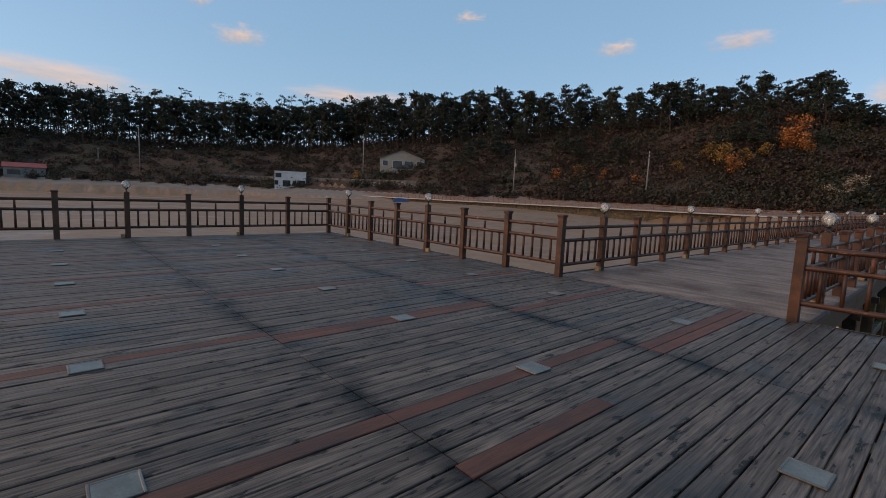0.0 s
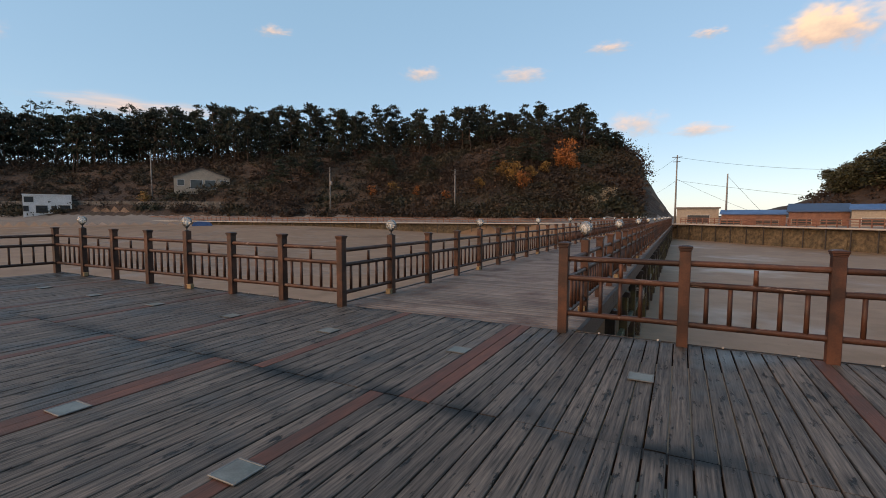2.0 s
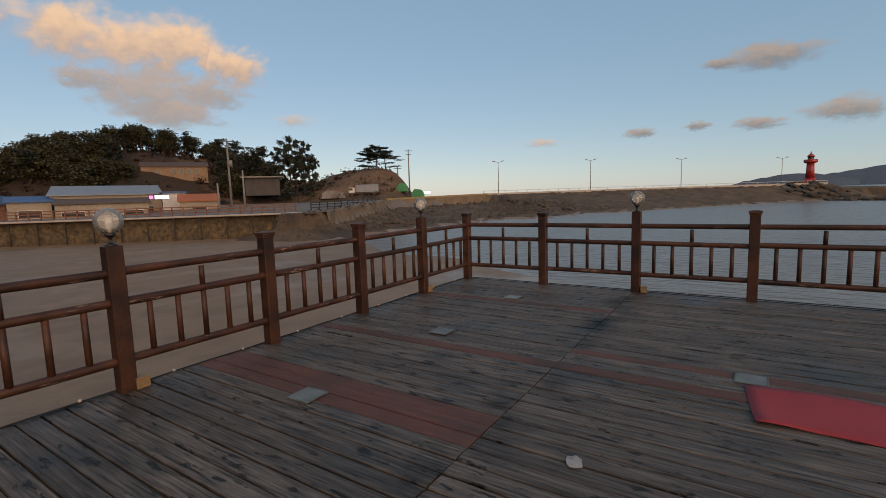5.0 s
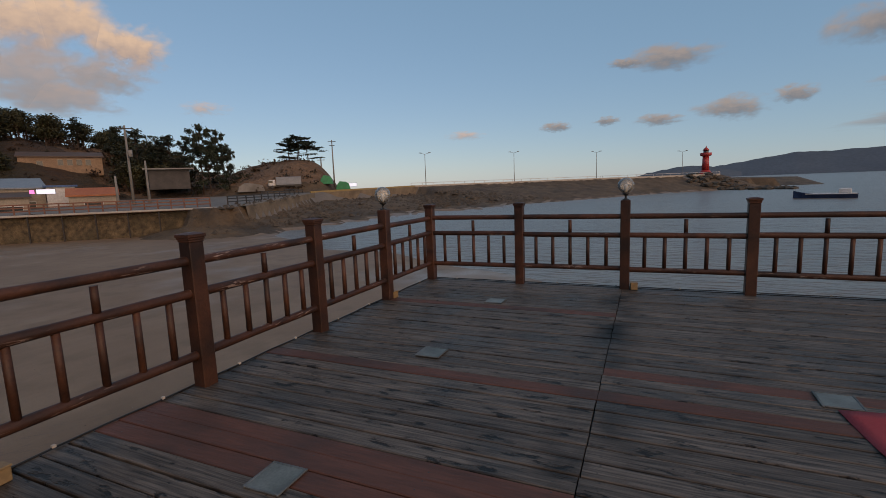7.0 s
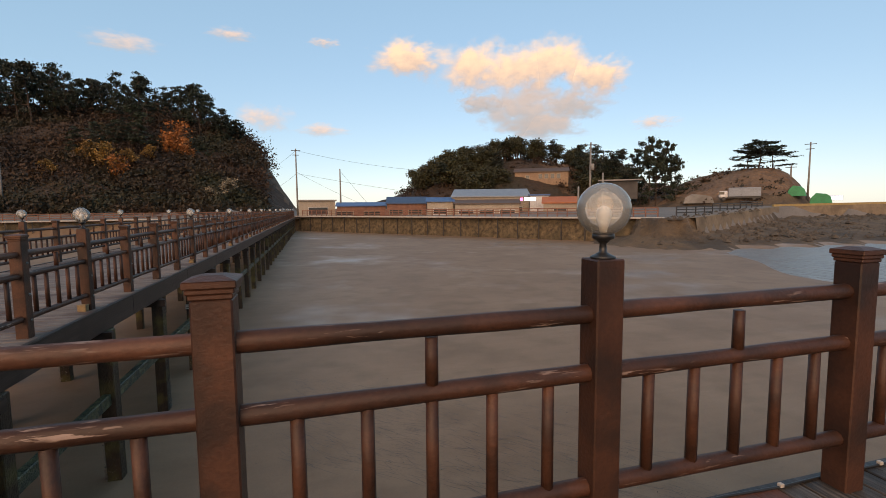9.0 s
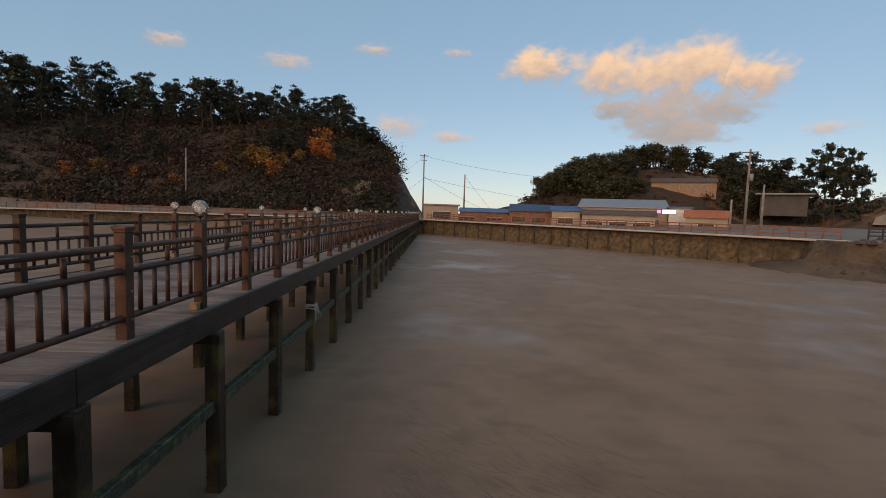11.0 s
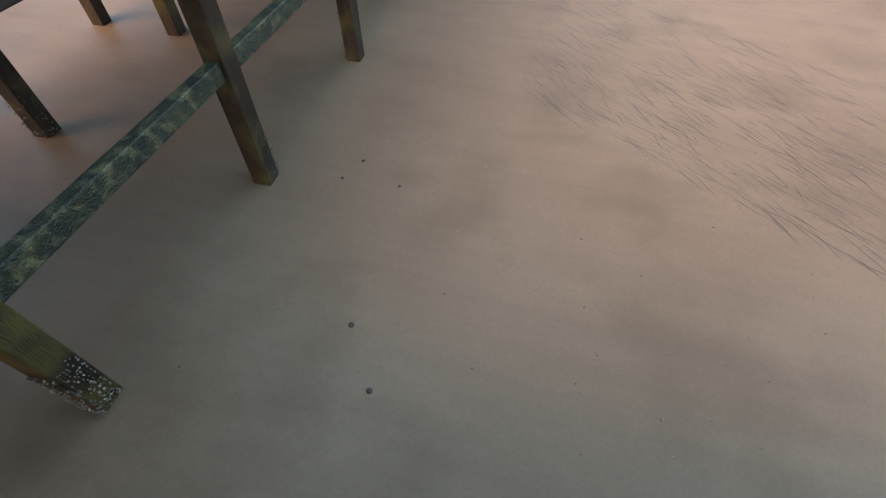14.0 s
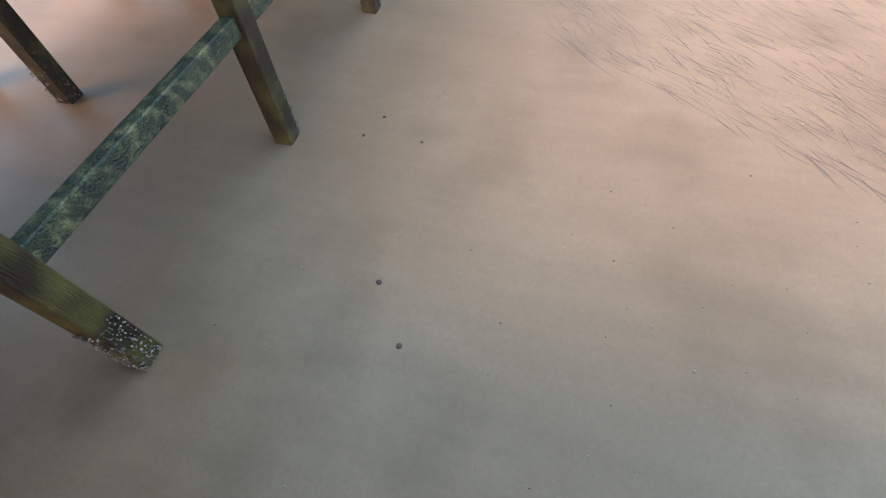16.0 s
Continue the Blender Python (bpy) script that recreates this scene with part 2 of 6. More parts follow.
M_NAVY = mat("dark_blue_roof", (0.02, 0.045, 0.12), (0.035, 0.07, 0.17), 0.5, 1, (1, 1, 1), 6, 0.3)
M_GREYROOF = mat("grey_blue_metal_roof", (0.28, 0.32, 0.37), (0.36, 0.4, 0.45), 0.45, 1, (1, 1, 1), 6, 0.2)
M_ORROOF = mat("orange_roof", (0.5, 0.14, 0.05), (0.6, 0.2, 0.07), 0.6, 1, (1, 1, 1), 6, 0.2)
M_REDROOF = mat("red_roof", (0.32, 0.05, 0.045), (0.42, 0.08, 0.06), 0.6, 1, (1, 1, 1), 6, 0.2)
M_RED = mat("red_paint", (0.5, 0.035, 0.03), (0.6, 0.05, 0.04), 0.45, 1, (1, 1, 1), 6, 0.1)
M_REDCLOTH = mat("red_fabric", (0.42, 0.035, 0.05), (0.52, 0.055, 0.07), 0.8, 2, (1, 1, 1), 120, 0.4)
M_GREEN = mat("green_tarpaulin", (0.02, 0.3, 0.12), (0.03, 0.42, 0.17), 0.5, 1, (1, 1, 1), 6, 0.3)
M_BLACK = mat("black_metal", (0.015, 0.015, 0.016), (0.03, 0.03, 0.03), 0.4, 3, (1, 1, 1), 40, 0.1)
M_WINDOW = mat("dark_window_glass", (0.03, 0.035, 0.04), (0.06, 0.065, 0.07), 0.1, 1, (1, 1, 1), 6, 0.0)
M_BOX = mat("light_timber_box", (0.36, 0.23, 0.1), (0.46, 0.31, 0.15), 0.6, 3, (1, 1, 1), 30, 0.2, vary=0.15)
M_FRAME = mat("dull_metal_frame", (0.16, 0.17, 0.16), (0.34, 0.35, 0.34), 0.55, 3, (1, 1, 1), 60, 0.1, metal=0.6)
M_PANE = mat("frosted_panel_glass", (0.13, 0.16, 0.15), (0.25, 0.285, 0.27), 0.35, 5, (1, 1, 1), 60, 0.05, dark=(0.12, 0.11, 0.1), dark_scale=6, dark_amt=0.5, spec=0.3)
M_BULB = mat("white_bulb", (0.75, 0.75, 0.72), (0.82, 0.82, 0.8), 0.4, 3, (1, 1, 1), 30, 0.0)
# the islands' distance haze is put into this blue-grey base colour
M_ISLAND = mat("haze_tinted_island", (0.1, 0.13, 0.17), (0.13, 0.16, 0.2), 0.95, 0.01, (1, 1, 1), 0.1, 0.0, space="World")
M_ROCK = mat("dark_rock", (0.06, 0.047, 0.034), (0.15, 0.115, 0.08), 0.85, 1, (1, 1, 1), 6, 0.6, vary=0.3)
M_SHELL = mat("small_shells", (0.06, 0.05, 0.04), (0.36, 0.33, 0.28), 0.6, 9, (1, 1, 1), 60, 0.0, island=0.6)


def glass_material():
    m = bpy.data.materials.new("globe_glass")
    m.use_nodes = True
    N, L = m.node_tree.nodes, m.node_tree.links
    N.remove(N["Principled BSDF"])
    tr, gl, df = N.new("ShaderNodeBsdfTransparent"), N.new("ShaderNodeBsdfGlossy"), N.new("ShaderNodeBsdfDiffuse")
    tr.inputs[0].default_value = (0.93, 0.94, 0.93, 1)
    gl.inputs["Roughness"].default_value = 0.08
    df.inputs[0].default_value = (0.7, 0.72, 0.7, 1)
    fr = N.new("ShaderNodeFresnel")
    fr.inputs[0].default_value = 1.5
    a, b = N.new("ShaderNodeMixShader"), N.new("ShaderNodeMixShader")
    a.inputs[0].default_value = 0.25
    L.new(tr.outputs[0], a.inputs[1]), L.new(df.outputs[0], a.inputs[2])
    L.new(fr.outputs[0], b.inputs[0]), L.new(a.outputs[0], b.inputs[1]), L.new(gl.outputs[0], b.inputs[2])
    L.new(b.outputs[0], N["Material Output"].inputs[0])
    return m


def water_material():
    m = mat("sea_water", (0.2, 0.16, 0.12), (0.25, 0.2, 0.155), 0.3, 0.05, (1, 1, 1), 1.4, 0.0, space="World", spec=0.5)
    N, L = m.node_tree.nodes, m.node_tree.links
    geo = N.new("ShaderNodeNewGeometry")
    hs = []
    for sc, de in ((0.5, 3), (2.2, 3)):
        mp = N.new("ShaderNodeMapping")
        mp.inputs["Scale"].default_value = (1.0, 0.35, 1)
        mp.inputs["Rotation"].default_value = (0, 0, radians(20))
        L.new(geo.outputs["Position"], mp.inputs[0])
        n = N.new("ShaderNodeTexNoise")
        n.inputs["Scale"].default_value, n.inputs["Detail"].default_value = sc, de
        L.new(mp.outputs[0], n.inputs["Vector"])
        hs.append(n.outputs["Fac"])
    ad = N.new("ShaderNodeMath")
    ad.operation = 'ADD'
    L.new(hs[0], ad.inputs[0]), L.new(hs[1], ad.inputs[1])
    bp = N.new("ShaderNodeBump")
    bp.inputs["Strength"].default_value, bp.inputs["Distance"].default_value = 0.9, 0.25
    L.new(ad.outputs[0], bp.inputs["Height"])
    L.new(bp.outputs[0], N["Principled BSDF"].inputs["Normal"])
    return m


def glow_material(name, colour, strength):
    m = bpy.data.materials.new(name)
    m.use_nodes = True
    b = m.node_tree.nodes["Principled BSDF"]
    b.inputs["Base Color"].default_value = (*colour, 1)
    b.inputs["Emission Color"].default_value = (*colour, 1)
    b.inputs["Emission Strength"].default_value = strength
    return m


def mud_material():
    """Wet silt: fine sand grain, faint streaks left by the ebb, brown patches, a damp film here and there."""
    m = mat("tidal_mud", (0.31, 0.2, 0.125), (0.4, 0.275, 0.18), 0.6, 0.3, (1, 1, 1), 210, 0.35, space="World", dark=(0.25, 0.165, 0.1), dark_scale=0.9, dark_amt=0.6, spec=0.25, dist=0.003, grain=(0.78, 1.2))
    N, L = m.node_tree.nodes, m.node_tree.links
    bs = N["Principled BSDF"]
    base = bs.inputs["Base Color"].links[0].from_socket
    geo = N.new("ShaderNodeNewGeometry")

    def field(scale, stretch, turn, detail, lo, hi, to0, to1):
        mp = N.new("ShaderNodeMapping")
        mp.inputs["Rotation"].default_value, mp.inputs["Scale"].default_value = (0, 0, radians(turn)), stretch
        L.new(geo.outputs["Position"], mp.inputs["Vector"])
        n = N.new("ShaderNodeTexNoise")
        n.inputs["Scale"].default_value, n.inputs["Detail"].default_value, n.inputs["Roughness"].default_value = scale, detail, 0.6
        L.new(mp.outputs[0], n.inputs["Vector"])
        r = N.new("ShaderNodeMapRange")
        for key, v in (("From Min", lo), ("From Max", hi), ("To Min", to0), ("To Max", to1)):
            r.inputs[key].default_value = v
        L.new(n.outputs["Fac"], r.inputs["Value"])
        return r.outputs[0]

    def times(a, b):
        n = N.new("ShaderNodeMath")
        n.operation = 'MULTIPLY'
        L.new(a, n.inputs[0]), L.new(b, n.inputs[1])
        return n.outputs[0]

    tone = times(field(1.0, (0.5, 4.5, 1), 42, 6, 0.3, 0.7, 0.95, 1.05), field(34.0, (1, 1, 1), 0, 5, 0.3, 0.7, 0.94, 1.06))
    sc = N.new("ShaderNodeVectorMath")
    sc.operation = 'SCALE'
    L.new(base, sc.inputs[0]), L.new(tone, sc.inputs["Scale"])
    L.new(sc.outputs[0], bs.inputs["Base Color"])
    L.new(field(0.11, (1, 1, 1), 20, 4, 0.52, 0.66, 0.62, 0.3), bs.inputs["Roughness"])
    return m


M_GLOBE, M_WATER, M_MUD = glass_material(), water_material(), mud_material()
M_SIGN = glow_material("lit_sign", (0.7, 0.78, 1.0), 0.95)
M_SIGN2 = glow_material("lit_sign_magenta", (0.9, 0.25, 0.7), 1.0)


# ---- mesh helpers ----
def box(bm, x0, y0, z0, x1, y1, z1, bevel=0.0):
    vs = [bm.verts.new((x, y, z)) for z in (z0, z1) for x, y in ((x0, y0), (x1, y0), (x1, y1), (x0, y1))]
    fs = [bm.faces.new([vs[i] for i in q]) for q in ((3, 2, 1, 0), (4, 5, 6, 7), (0, 1, 5, 4), (1, 2, 6, 5), (2, 3, 7, 6), (3, 0, 4, 7))]
    if bevel:
        bmesh.ops.bevel(bm, geom=list({e for f in fs for e in f.edges}), offset=bevel, segments=1, affect='EDGES')
    return bm


def tube(bm, a, b, ra, rb, n=8, caps=True):
    a, b = Vector(a), Vector(b)
    q = (b - a).to_track_quat('Z', 'Y')
    rings = []
    for p, r in ((a, ra), (b, rb)):
        rings.append([bm.verts.new(p + q @ Vector((r * math.cos(k * math.tau / n), r * math.sin(k * math.tau / n), 0))) for k in range(n)])
    for k in range(n):
        f = bm.faces.new((rings[0][k], rings[0][(k + 1) % n], rings[1][(k + 1) % n], rings[1][k]))
        f.smooth = n > 6
    if caps:
        bm.faces.new(rings[0][::-1]), bm.faces.new(rings[1])
    return bm


def lathe(bm, profile, n=16):
    rings = [[bm.verts.new((r * math.cos(k * math.tau / n), r * math.sin(k * math.tau / n), z)) for k in range(n)] for r, z in profile]
    for i in range(len(rings) - 1):
        for k in range(n):
            f = bm.faces.new((rings[i][k], rings[i][(k + 1) % n], rings[i + 1][(k + 1) % n], rings[i + 1][k]))
            f.smooth = True
    bm.faces.new(rings[0][::-1]), bm.faces.new(rings[-1])
    return bm


def mesh_of(name, bm, material):
    me = bpy.data.meshes.new(name)
    bm.to_mesh(me)
    bm.free()
    for m in (material if isinstance(material, (list, tuple)) else [material]):
        me.materials.append(m)
    return me


def part(name, bm, material, parent=None, label="", m=None):
    ob = new(name, bm if isinstance(bm, bpy.types.Mesh) else mesh_of(name, bm, material))
    if parent is not None:
        ob.parent = parent
    if m is not None:
        ob.matrix_basis = m
    if label:
        ob["label"] = label
    return ob


def thing(name, label, category, m=None, group="", kind=""):
    ob = new(name)
    ob.empty_display_size = 0.2
    if m is not None:
        ob.matrix_basis = m
    return tagged(ob, label, category, group, kind)


def B():
    return bmesh.new()


def pol(az, d, eye=(2.0, -5.0)):
    """A place d metres off at azimuth az degrees, counted to the left of +y."""
    a = radians(az)
    return eye[0] - d * math.sin(a), eye[1] + d * math.cos(a)


E0, E3, E7, E8 = (1.46, -7.74), (1.95, -5.17), (3.3, -3.2), (3.2, -2.05)
EYE = 1.5


def up(d, el):
    return EYE + d * math.tan(radians(el))


# ---- the plan ----
MUD, SEA = -2.66, -2.73
X0, X1, Y0 = -13.6, 10.15, -14.9        # the platform's edges; its front edge is y = 0
BL, BR, BEND = -3.83, 0.0, 87.4         # the bridge's two railings and its far end
PITCH = 0.152
WALL = [(-230, -10), (-190, 50), (-80, 66), (-40, 78), (-4.4, 88), (0.6, 88), (40, 40)]   # the sea wall's top edge


def seg_dist(x, y, a, b):
    """Signed distance of points from the line a-b (left of it positive), and the share along it."""
    dx, dy = b[0] - a[0], b[1] - a[1]
    ln = math.hypot(dx, dy)
    t = np.clip(((x - a[0]) * dx + (y - a[1]) * dy) / ln ** 2, 0, 1)
    px, py = a[0] + t * dx, a[1] + t * dy
    side = np.sign(dx * (y - a[1]) - dy * (x - a[0]))
    return np.hypot(x - px, y - py), side, t


def poly_dist(x, y, pts):
    best = np.full(np.shape(x), 1e9)
    sign = np.ones(np.shape(x))
    share = np.zeros(np.shape(x))
    for i in range(len(pts) - 1):
        d, s, t = seg_dist(x, y, pts[i], pts[i + 1])
        near = d < best
        best, sign, share = np.where(near, d, best), np.where(near, s, sign), np.where(near, i + t, share)
    return best, sign, share


def smooth(a, b, v):
    t = np.clip((v - a) / (b - a), 0, 1)
    return t * t * (3 - 2 * t)


RIDGE_AZ = [7.7, 16, 25, 35, 48, 64, 76, 88, 101]
RIDGE_D = [150, 152, 158, 166, 180, 212, 225, 240, 250]
RIDGE_EL = [7.4, 8.8, 7.7, 7.2, 6.4, 4.4, 3.9, 3.9, 3.8]
TOP_AZ = [4, 6, 10, 20, 35, 48, 61, 74, 84, 91, 101]
TOP_EL = [3.2, 8.4, 12.2, 12.8, 12.2, 12.0, 11.6, 10.6, 10.0, 9.0, 8.8]
RIDGE1 = [(*pol(a, d, E0), up(d, e)) for a, d, e in zip(RIDGE_AZ, RIDGE_D, RIDGE_EL)]
RIDGE2 = [(*pol(a, d, E3), up(d, e)) for a, d, e in ((-11, 150, 1.2), (-14, 142, 2.6), (-19, 136, 5.4), (-25, 135, 6.2), (-31, 135, 4.9), (-37, 132, 2.4))]
BLUFF = [(*pol(a, d, E8), up(d, e)) for a, d, e in ((-41.5, 120, 2.0), (-45, 118, 3.3), (-50, 116, 3.8))]
BREAK = [(40, 40), (72, 56), (*pol(-62, 120, E7),), (*pol(-84.6, 156, E7),), (*pol(-96.5, 182, E7),)]   # quay road and breakwater


def ridge_height(x, y, ridge, wide_front, wide_end):
    best, _, share = poly_dist(x, y, [p[:2] for p in ridge])
    z = np.interp(share, range(len(ridge)), [p[2] for p in ridge])
    # round the two ends: steep along the ridge's line, as gentle as the flanks across it
    steep = np.zeros(best.shape)
    for tip, nxt, past in ((ridge[0], ridge[1], share <= 0), (ridge[-1], ridge[-2], share >= len(ridge) - 1)):
        ux, uy = tip[0] - nxt[0], tip[1] - nxt[1]
        ln = math.hypot(ux, uy)
        c = ((x - tip[0]) * ux + (y - tip[1]) * uy) / ln / np.maximum(best, 0.01)
        steep = np.where(past, 1 - np.power(1 - np.clip(c, 0, 1), 1.1), steep)
    w = wide_front + (wide_end - wide_front) * steep
    q = np.clip(best / w, 0, 1)
    fall = 1 - (smooth(0, 1, q) * (1 - steep) + q ** 2.6 * steep)
    h = z * fall
    return np.where(h > 0.15, h - 0.5, -9.0)


def ground_height(x, y):
    x, y = np.asarray(x, float), np.asarray(y, float)
    z = np.full(x.shape, MUD)
    edge = 21 + 0.55 * np.maximum(y, 0) + 1.2 * np.sin(y * 0.21) + 0.6 * np.sin(y * 0.53 + 1)
    z = z + 0.14 * smooth(18, 70, y) + 1.75 * smooth(10, 66, y) * smooth(-22, -75, x) - 0.6 * smooth(-1.5, 9, x - edge) * (1 - smooth(34, 60, y))
    z = np.where(y > 150, -3.2, z)
    z = np.where((x > 60) & (y < 0), -3.2, z)
    # rubble bank under the quay and breakwater
    d, s, share = poly_dist(x, y, BREAK)
    wide = np.interp(share, [0, 1, 2, 3, 4], [6, 30, 36, 22, 12])
    top = np.interp(share, [0, 1, 2, 3, 4], [0.15, 1.2, 1.7, 1.9, 1.9])
    low = top - 1.5 * (share < 1.95)
    bank = low - (low + 3.0) * np.power(np.clip((d - 3) / wide, 0, 1), 0.8)
    bank = bank + 0.25 * np.sin(x * 1.1 + 2 * np.sin(y * 0.7)) * np.sin(y * 1.3) * (d > 3) * (bank < low - 0.1)
    bank = np.where(d <= 3, top, bank)
    landside = np.where((share < 1.6) & (share > 0.002), np.where(s > 0, top, bank), bank)
    z = np.maximum(z, landside)
    # land behind the sea wall
    d, s, share = poly_dist(x, y, WALL)
    inland = (s > 0) & (y > -60)
    d2, s2, share2 = poly_dist(x, y, BREAK)
    inland &= ~((share >= 5.999) & (s2 <= 0))
    shelf = np.where(share < 4, -0.15 + 1.6 * smooth(3, 30, d), 0.1)
    limit = smooth(-60, -30, -np.abs(y - 130))
    z = np.where(inland & (d > 1.6), np.maximum(z, np.where(y < 190, shelf, z)), z)
    z = np.maximum(z, ridge_height(x, y, RIDGE1, 62.0, 8.0))
    z = np.maximum(z, ridge_height(x, y, RIDGE2, 38.0, 22.0))
    z = np.maximum(z, ridge_height(x, y, BLUFF, 26.0, 9.0))
    return z


def axis(stops):
    out = []
    for a, b, step in stops:
        out.extend(np.arange(a, b, step))
    out.append(stops[-1][1])
    return np.array(out)


def build_ground():
    xs = axis([(-3000, -500, 250), (-500, -260, 20), (-260, -20, 2.5), (-20, 60, 1.0), (60, 200, 2.0), (200, 500, 30), (500, 3000, 250)])
    ys = axis([(-3000, -300, 270), (-300, -60, 20), (-60, 0, 2), (0, 70, 1.0), (70, 220, 2.0), (220, 500, 20), (500, 3000, 250)])
    gx, gy = np.meshgrid(xs, ys)
    gz = ground_height(gx, gy)
    rough = np.zeros(gz.shape)
    for k, (f, a) in enumerate(((0.09, 1.0), (0.23, 0.5), (0.6, 0.22))):
        rough += a * np.sin(gx * f + 3 * np.sin(gy * f * 0.7 + k)) * np.sin(gy * f * 1.1 + 2 * np.sin(gx * f * 0.6))
    gz = gz + np.where(gz > 2.5, rough * 0.8, 0) + np.where((gz > -2.3) & (gz < 1.5) & (gx > 25), rough * 0.18, 0)
    nx, ny = len(xs), len(ys)
    verts = np.column_stack([gx.ravel(), gy.ravel(), gz.ravel()])
    i = np.arange(nx * ny).reshape(ny, nx)
    faces = np.column_stack([i[:-1, :-1].ravel(), i[:-1, 1:].ravel(), i[1:, 1:].ravel(), i[1:, :-1].ravel()])
    me = bpy.data.meshes.new("ground")
    me.from_pydata(verts.tolist(), [], faces.tolist())
    for m in (M_MUD, M_RUBBLE, M_LAND, M_HILL, M_CLIFF):
        me.materials.append(m)
    cz = (gz[:-1, :-1] + gz[1:, 1:]) / 2
    cx, cy = (gx[:-1, :-1] + gx[1:, 1:]) / 2, (gy[:-1, :-1] + gy[1:, 1:]) / 2
    steep = np.maximum(np.abs(np.diff(gz, axis=1)[:-1]) / np.diff(xs)[None], np.abs(np.diff(gz, axis=0)[:, :-1]) / np.diff(ys)[:, None])
    idx = np.zeros(cz.shape, int)
    idx[(cz > MUD + 0.06 + 0.14 * smooth(18, 70, cy)) & (cx > 20)] = 1
    idx[(cz > -0.6) & (cz < 2.2)] = 2
    dist, s, share = poly_dist(cx, cy, BREAK)
    idx[(idx == 2) & (cx > 41) & (dist > 4) & ~((s > 0) & (share < 1.6))] = 1
    idx[cz > 1.3] = 3
    idx[(cz > 1.3) & (dist < 20) & (cz < 3)] = 1
    idx[(idx == 3) & (cx > 60)] = 4
    idx[(idx == 3) & (steep > 0.95)] = 4
    me.polygons.foreach_set("material_index", idx.ravel().astype(np.int32))
    me.polygons.foreach_set("use_smooth", np.ones(len(faces), bool))
    tagged(new("ground", me), "grey-brown tidal mud flat rising to rubble shore and hills", "ground", kind="structure")


build_ground()
bm = B()
vs = [bm.verts.new(p) for p in ((-4500, -4500, SEA), (4500, -4500, SEA), (4500, 4500, SEA), (-4500, 4500, SEA))]
bm.faces.new(vs)
tagged(part("water", bm, M_WATER), "calm grey sea water with low ripples", "water", kind="structure")

# ---- railings ----
H_POST, POST = 1.235, 0.125
rng = random.Random(4)


def post_mesh(capped):
    bm = B()
    h = POST / 2
    box(bm, -h, -h, -0.28, h, h, H_POST - (0.07 if capped else 0.0), 0.006)
    return mesh_of("post", bm, M_RAIL)


def cap_mesh():
    bm = B()
    for r, z0, z1 in ((0.066, 0, 0.018), (0.072, 0.018, 0.036), (0.079, 0.036, 0.06)):
        box(bm, -r, -r, z0, r, r, z1, 0.004)
    top = [bm.verts.new((x * 0.079, y * 0.079, 0.0605)) for x, y in ((-1, -1), (1, -1), (1, 1), (-1, 1))]
    low = [bm.verts.new((x * 0.03, y * 0.03, 0.074)) for x, y in ((-1, -1), (1, -1), (1, 1), (-1, 1))]
    for k in range(4):
        bm.faces.new((top[k], top[(k + 1) % 4], low[(k + 1) % 4], low[k]))
    bm.faces.new(low)
    return mesh_of("cap", bm, M_RAIL)


def rail_mesh(r, seed):
    """A turned round timber one metre long along x, slightly uneven."""
    bm = B()
    n, rings = 10, []
    rg = random.Random(seed)
    for i in range(7):
        x = i / 6
        k = r * (1 + rg.uniform(-0.05, 0.05))
        rings.append([bm.verts.new((x, k * math.cos(a * math.tau / n), k * math.sin(a * math.tau / n))) for a in range(n)])
    for i in range(6):
        for a in range(n):
            bm.faces.new((rings[i][a], rings[i][(a + 1) % n], rings[i + 1][(a + 1) % n], rings[i + 1][a])).smooth = True
    return mesh_of("rail", bm, M_RAIL_WORN)


def bar_mesh(r, h):
    bm = B()
    tube(bm, (0, 0, 0), (0, 0, h), r, r * 0.96, 8)
    return mesh_of("baluster", bm, M_RAIL)


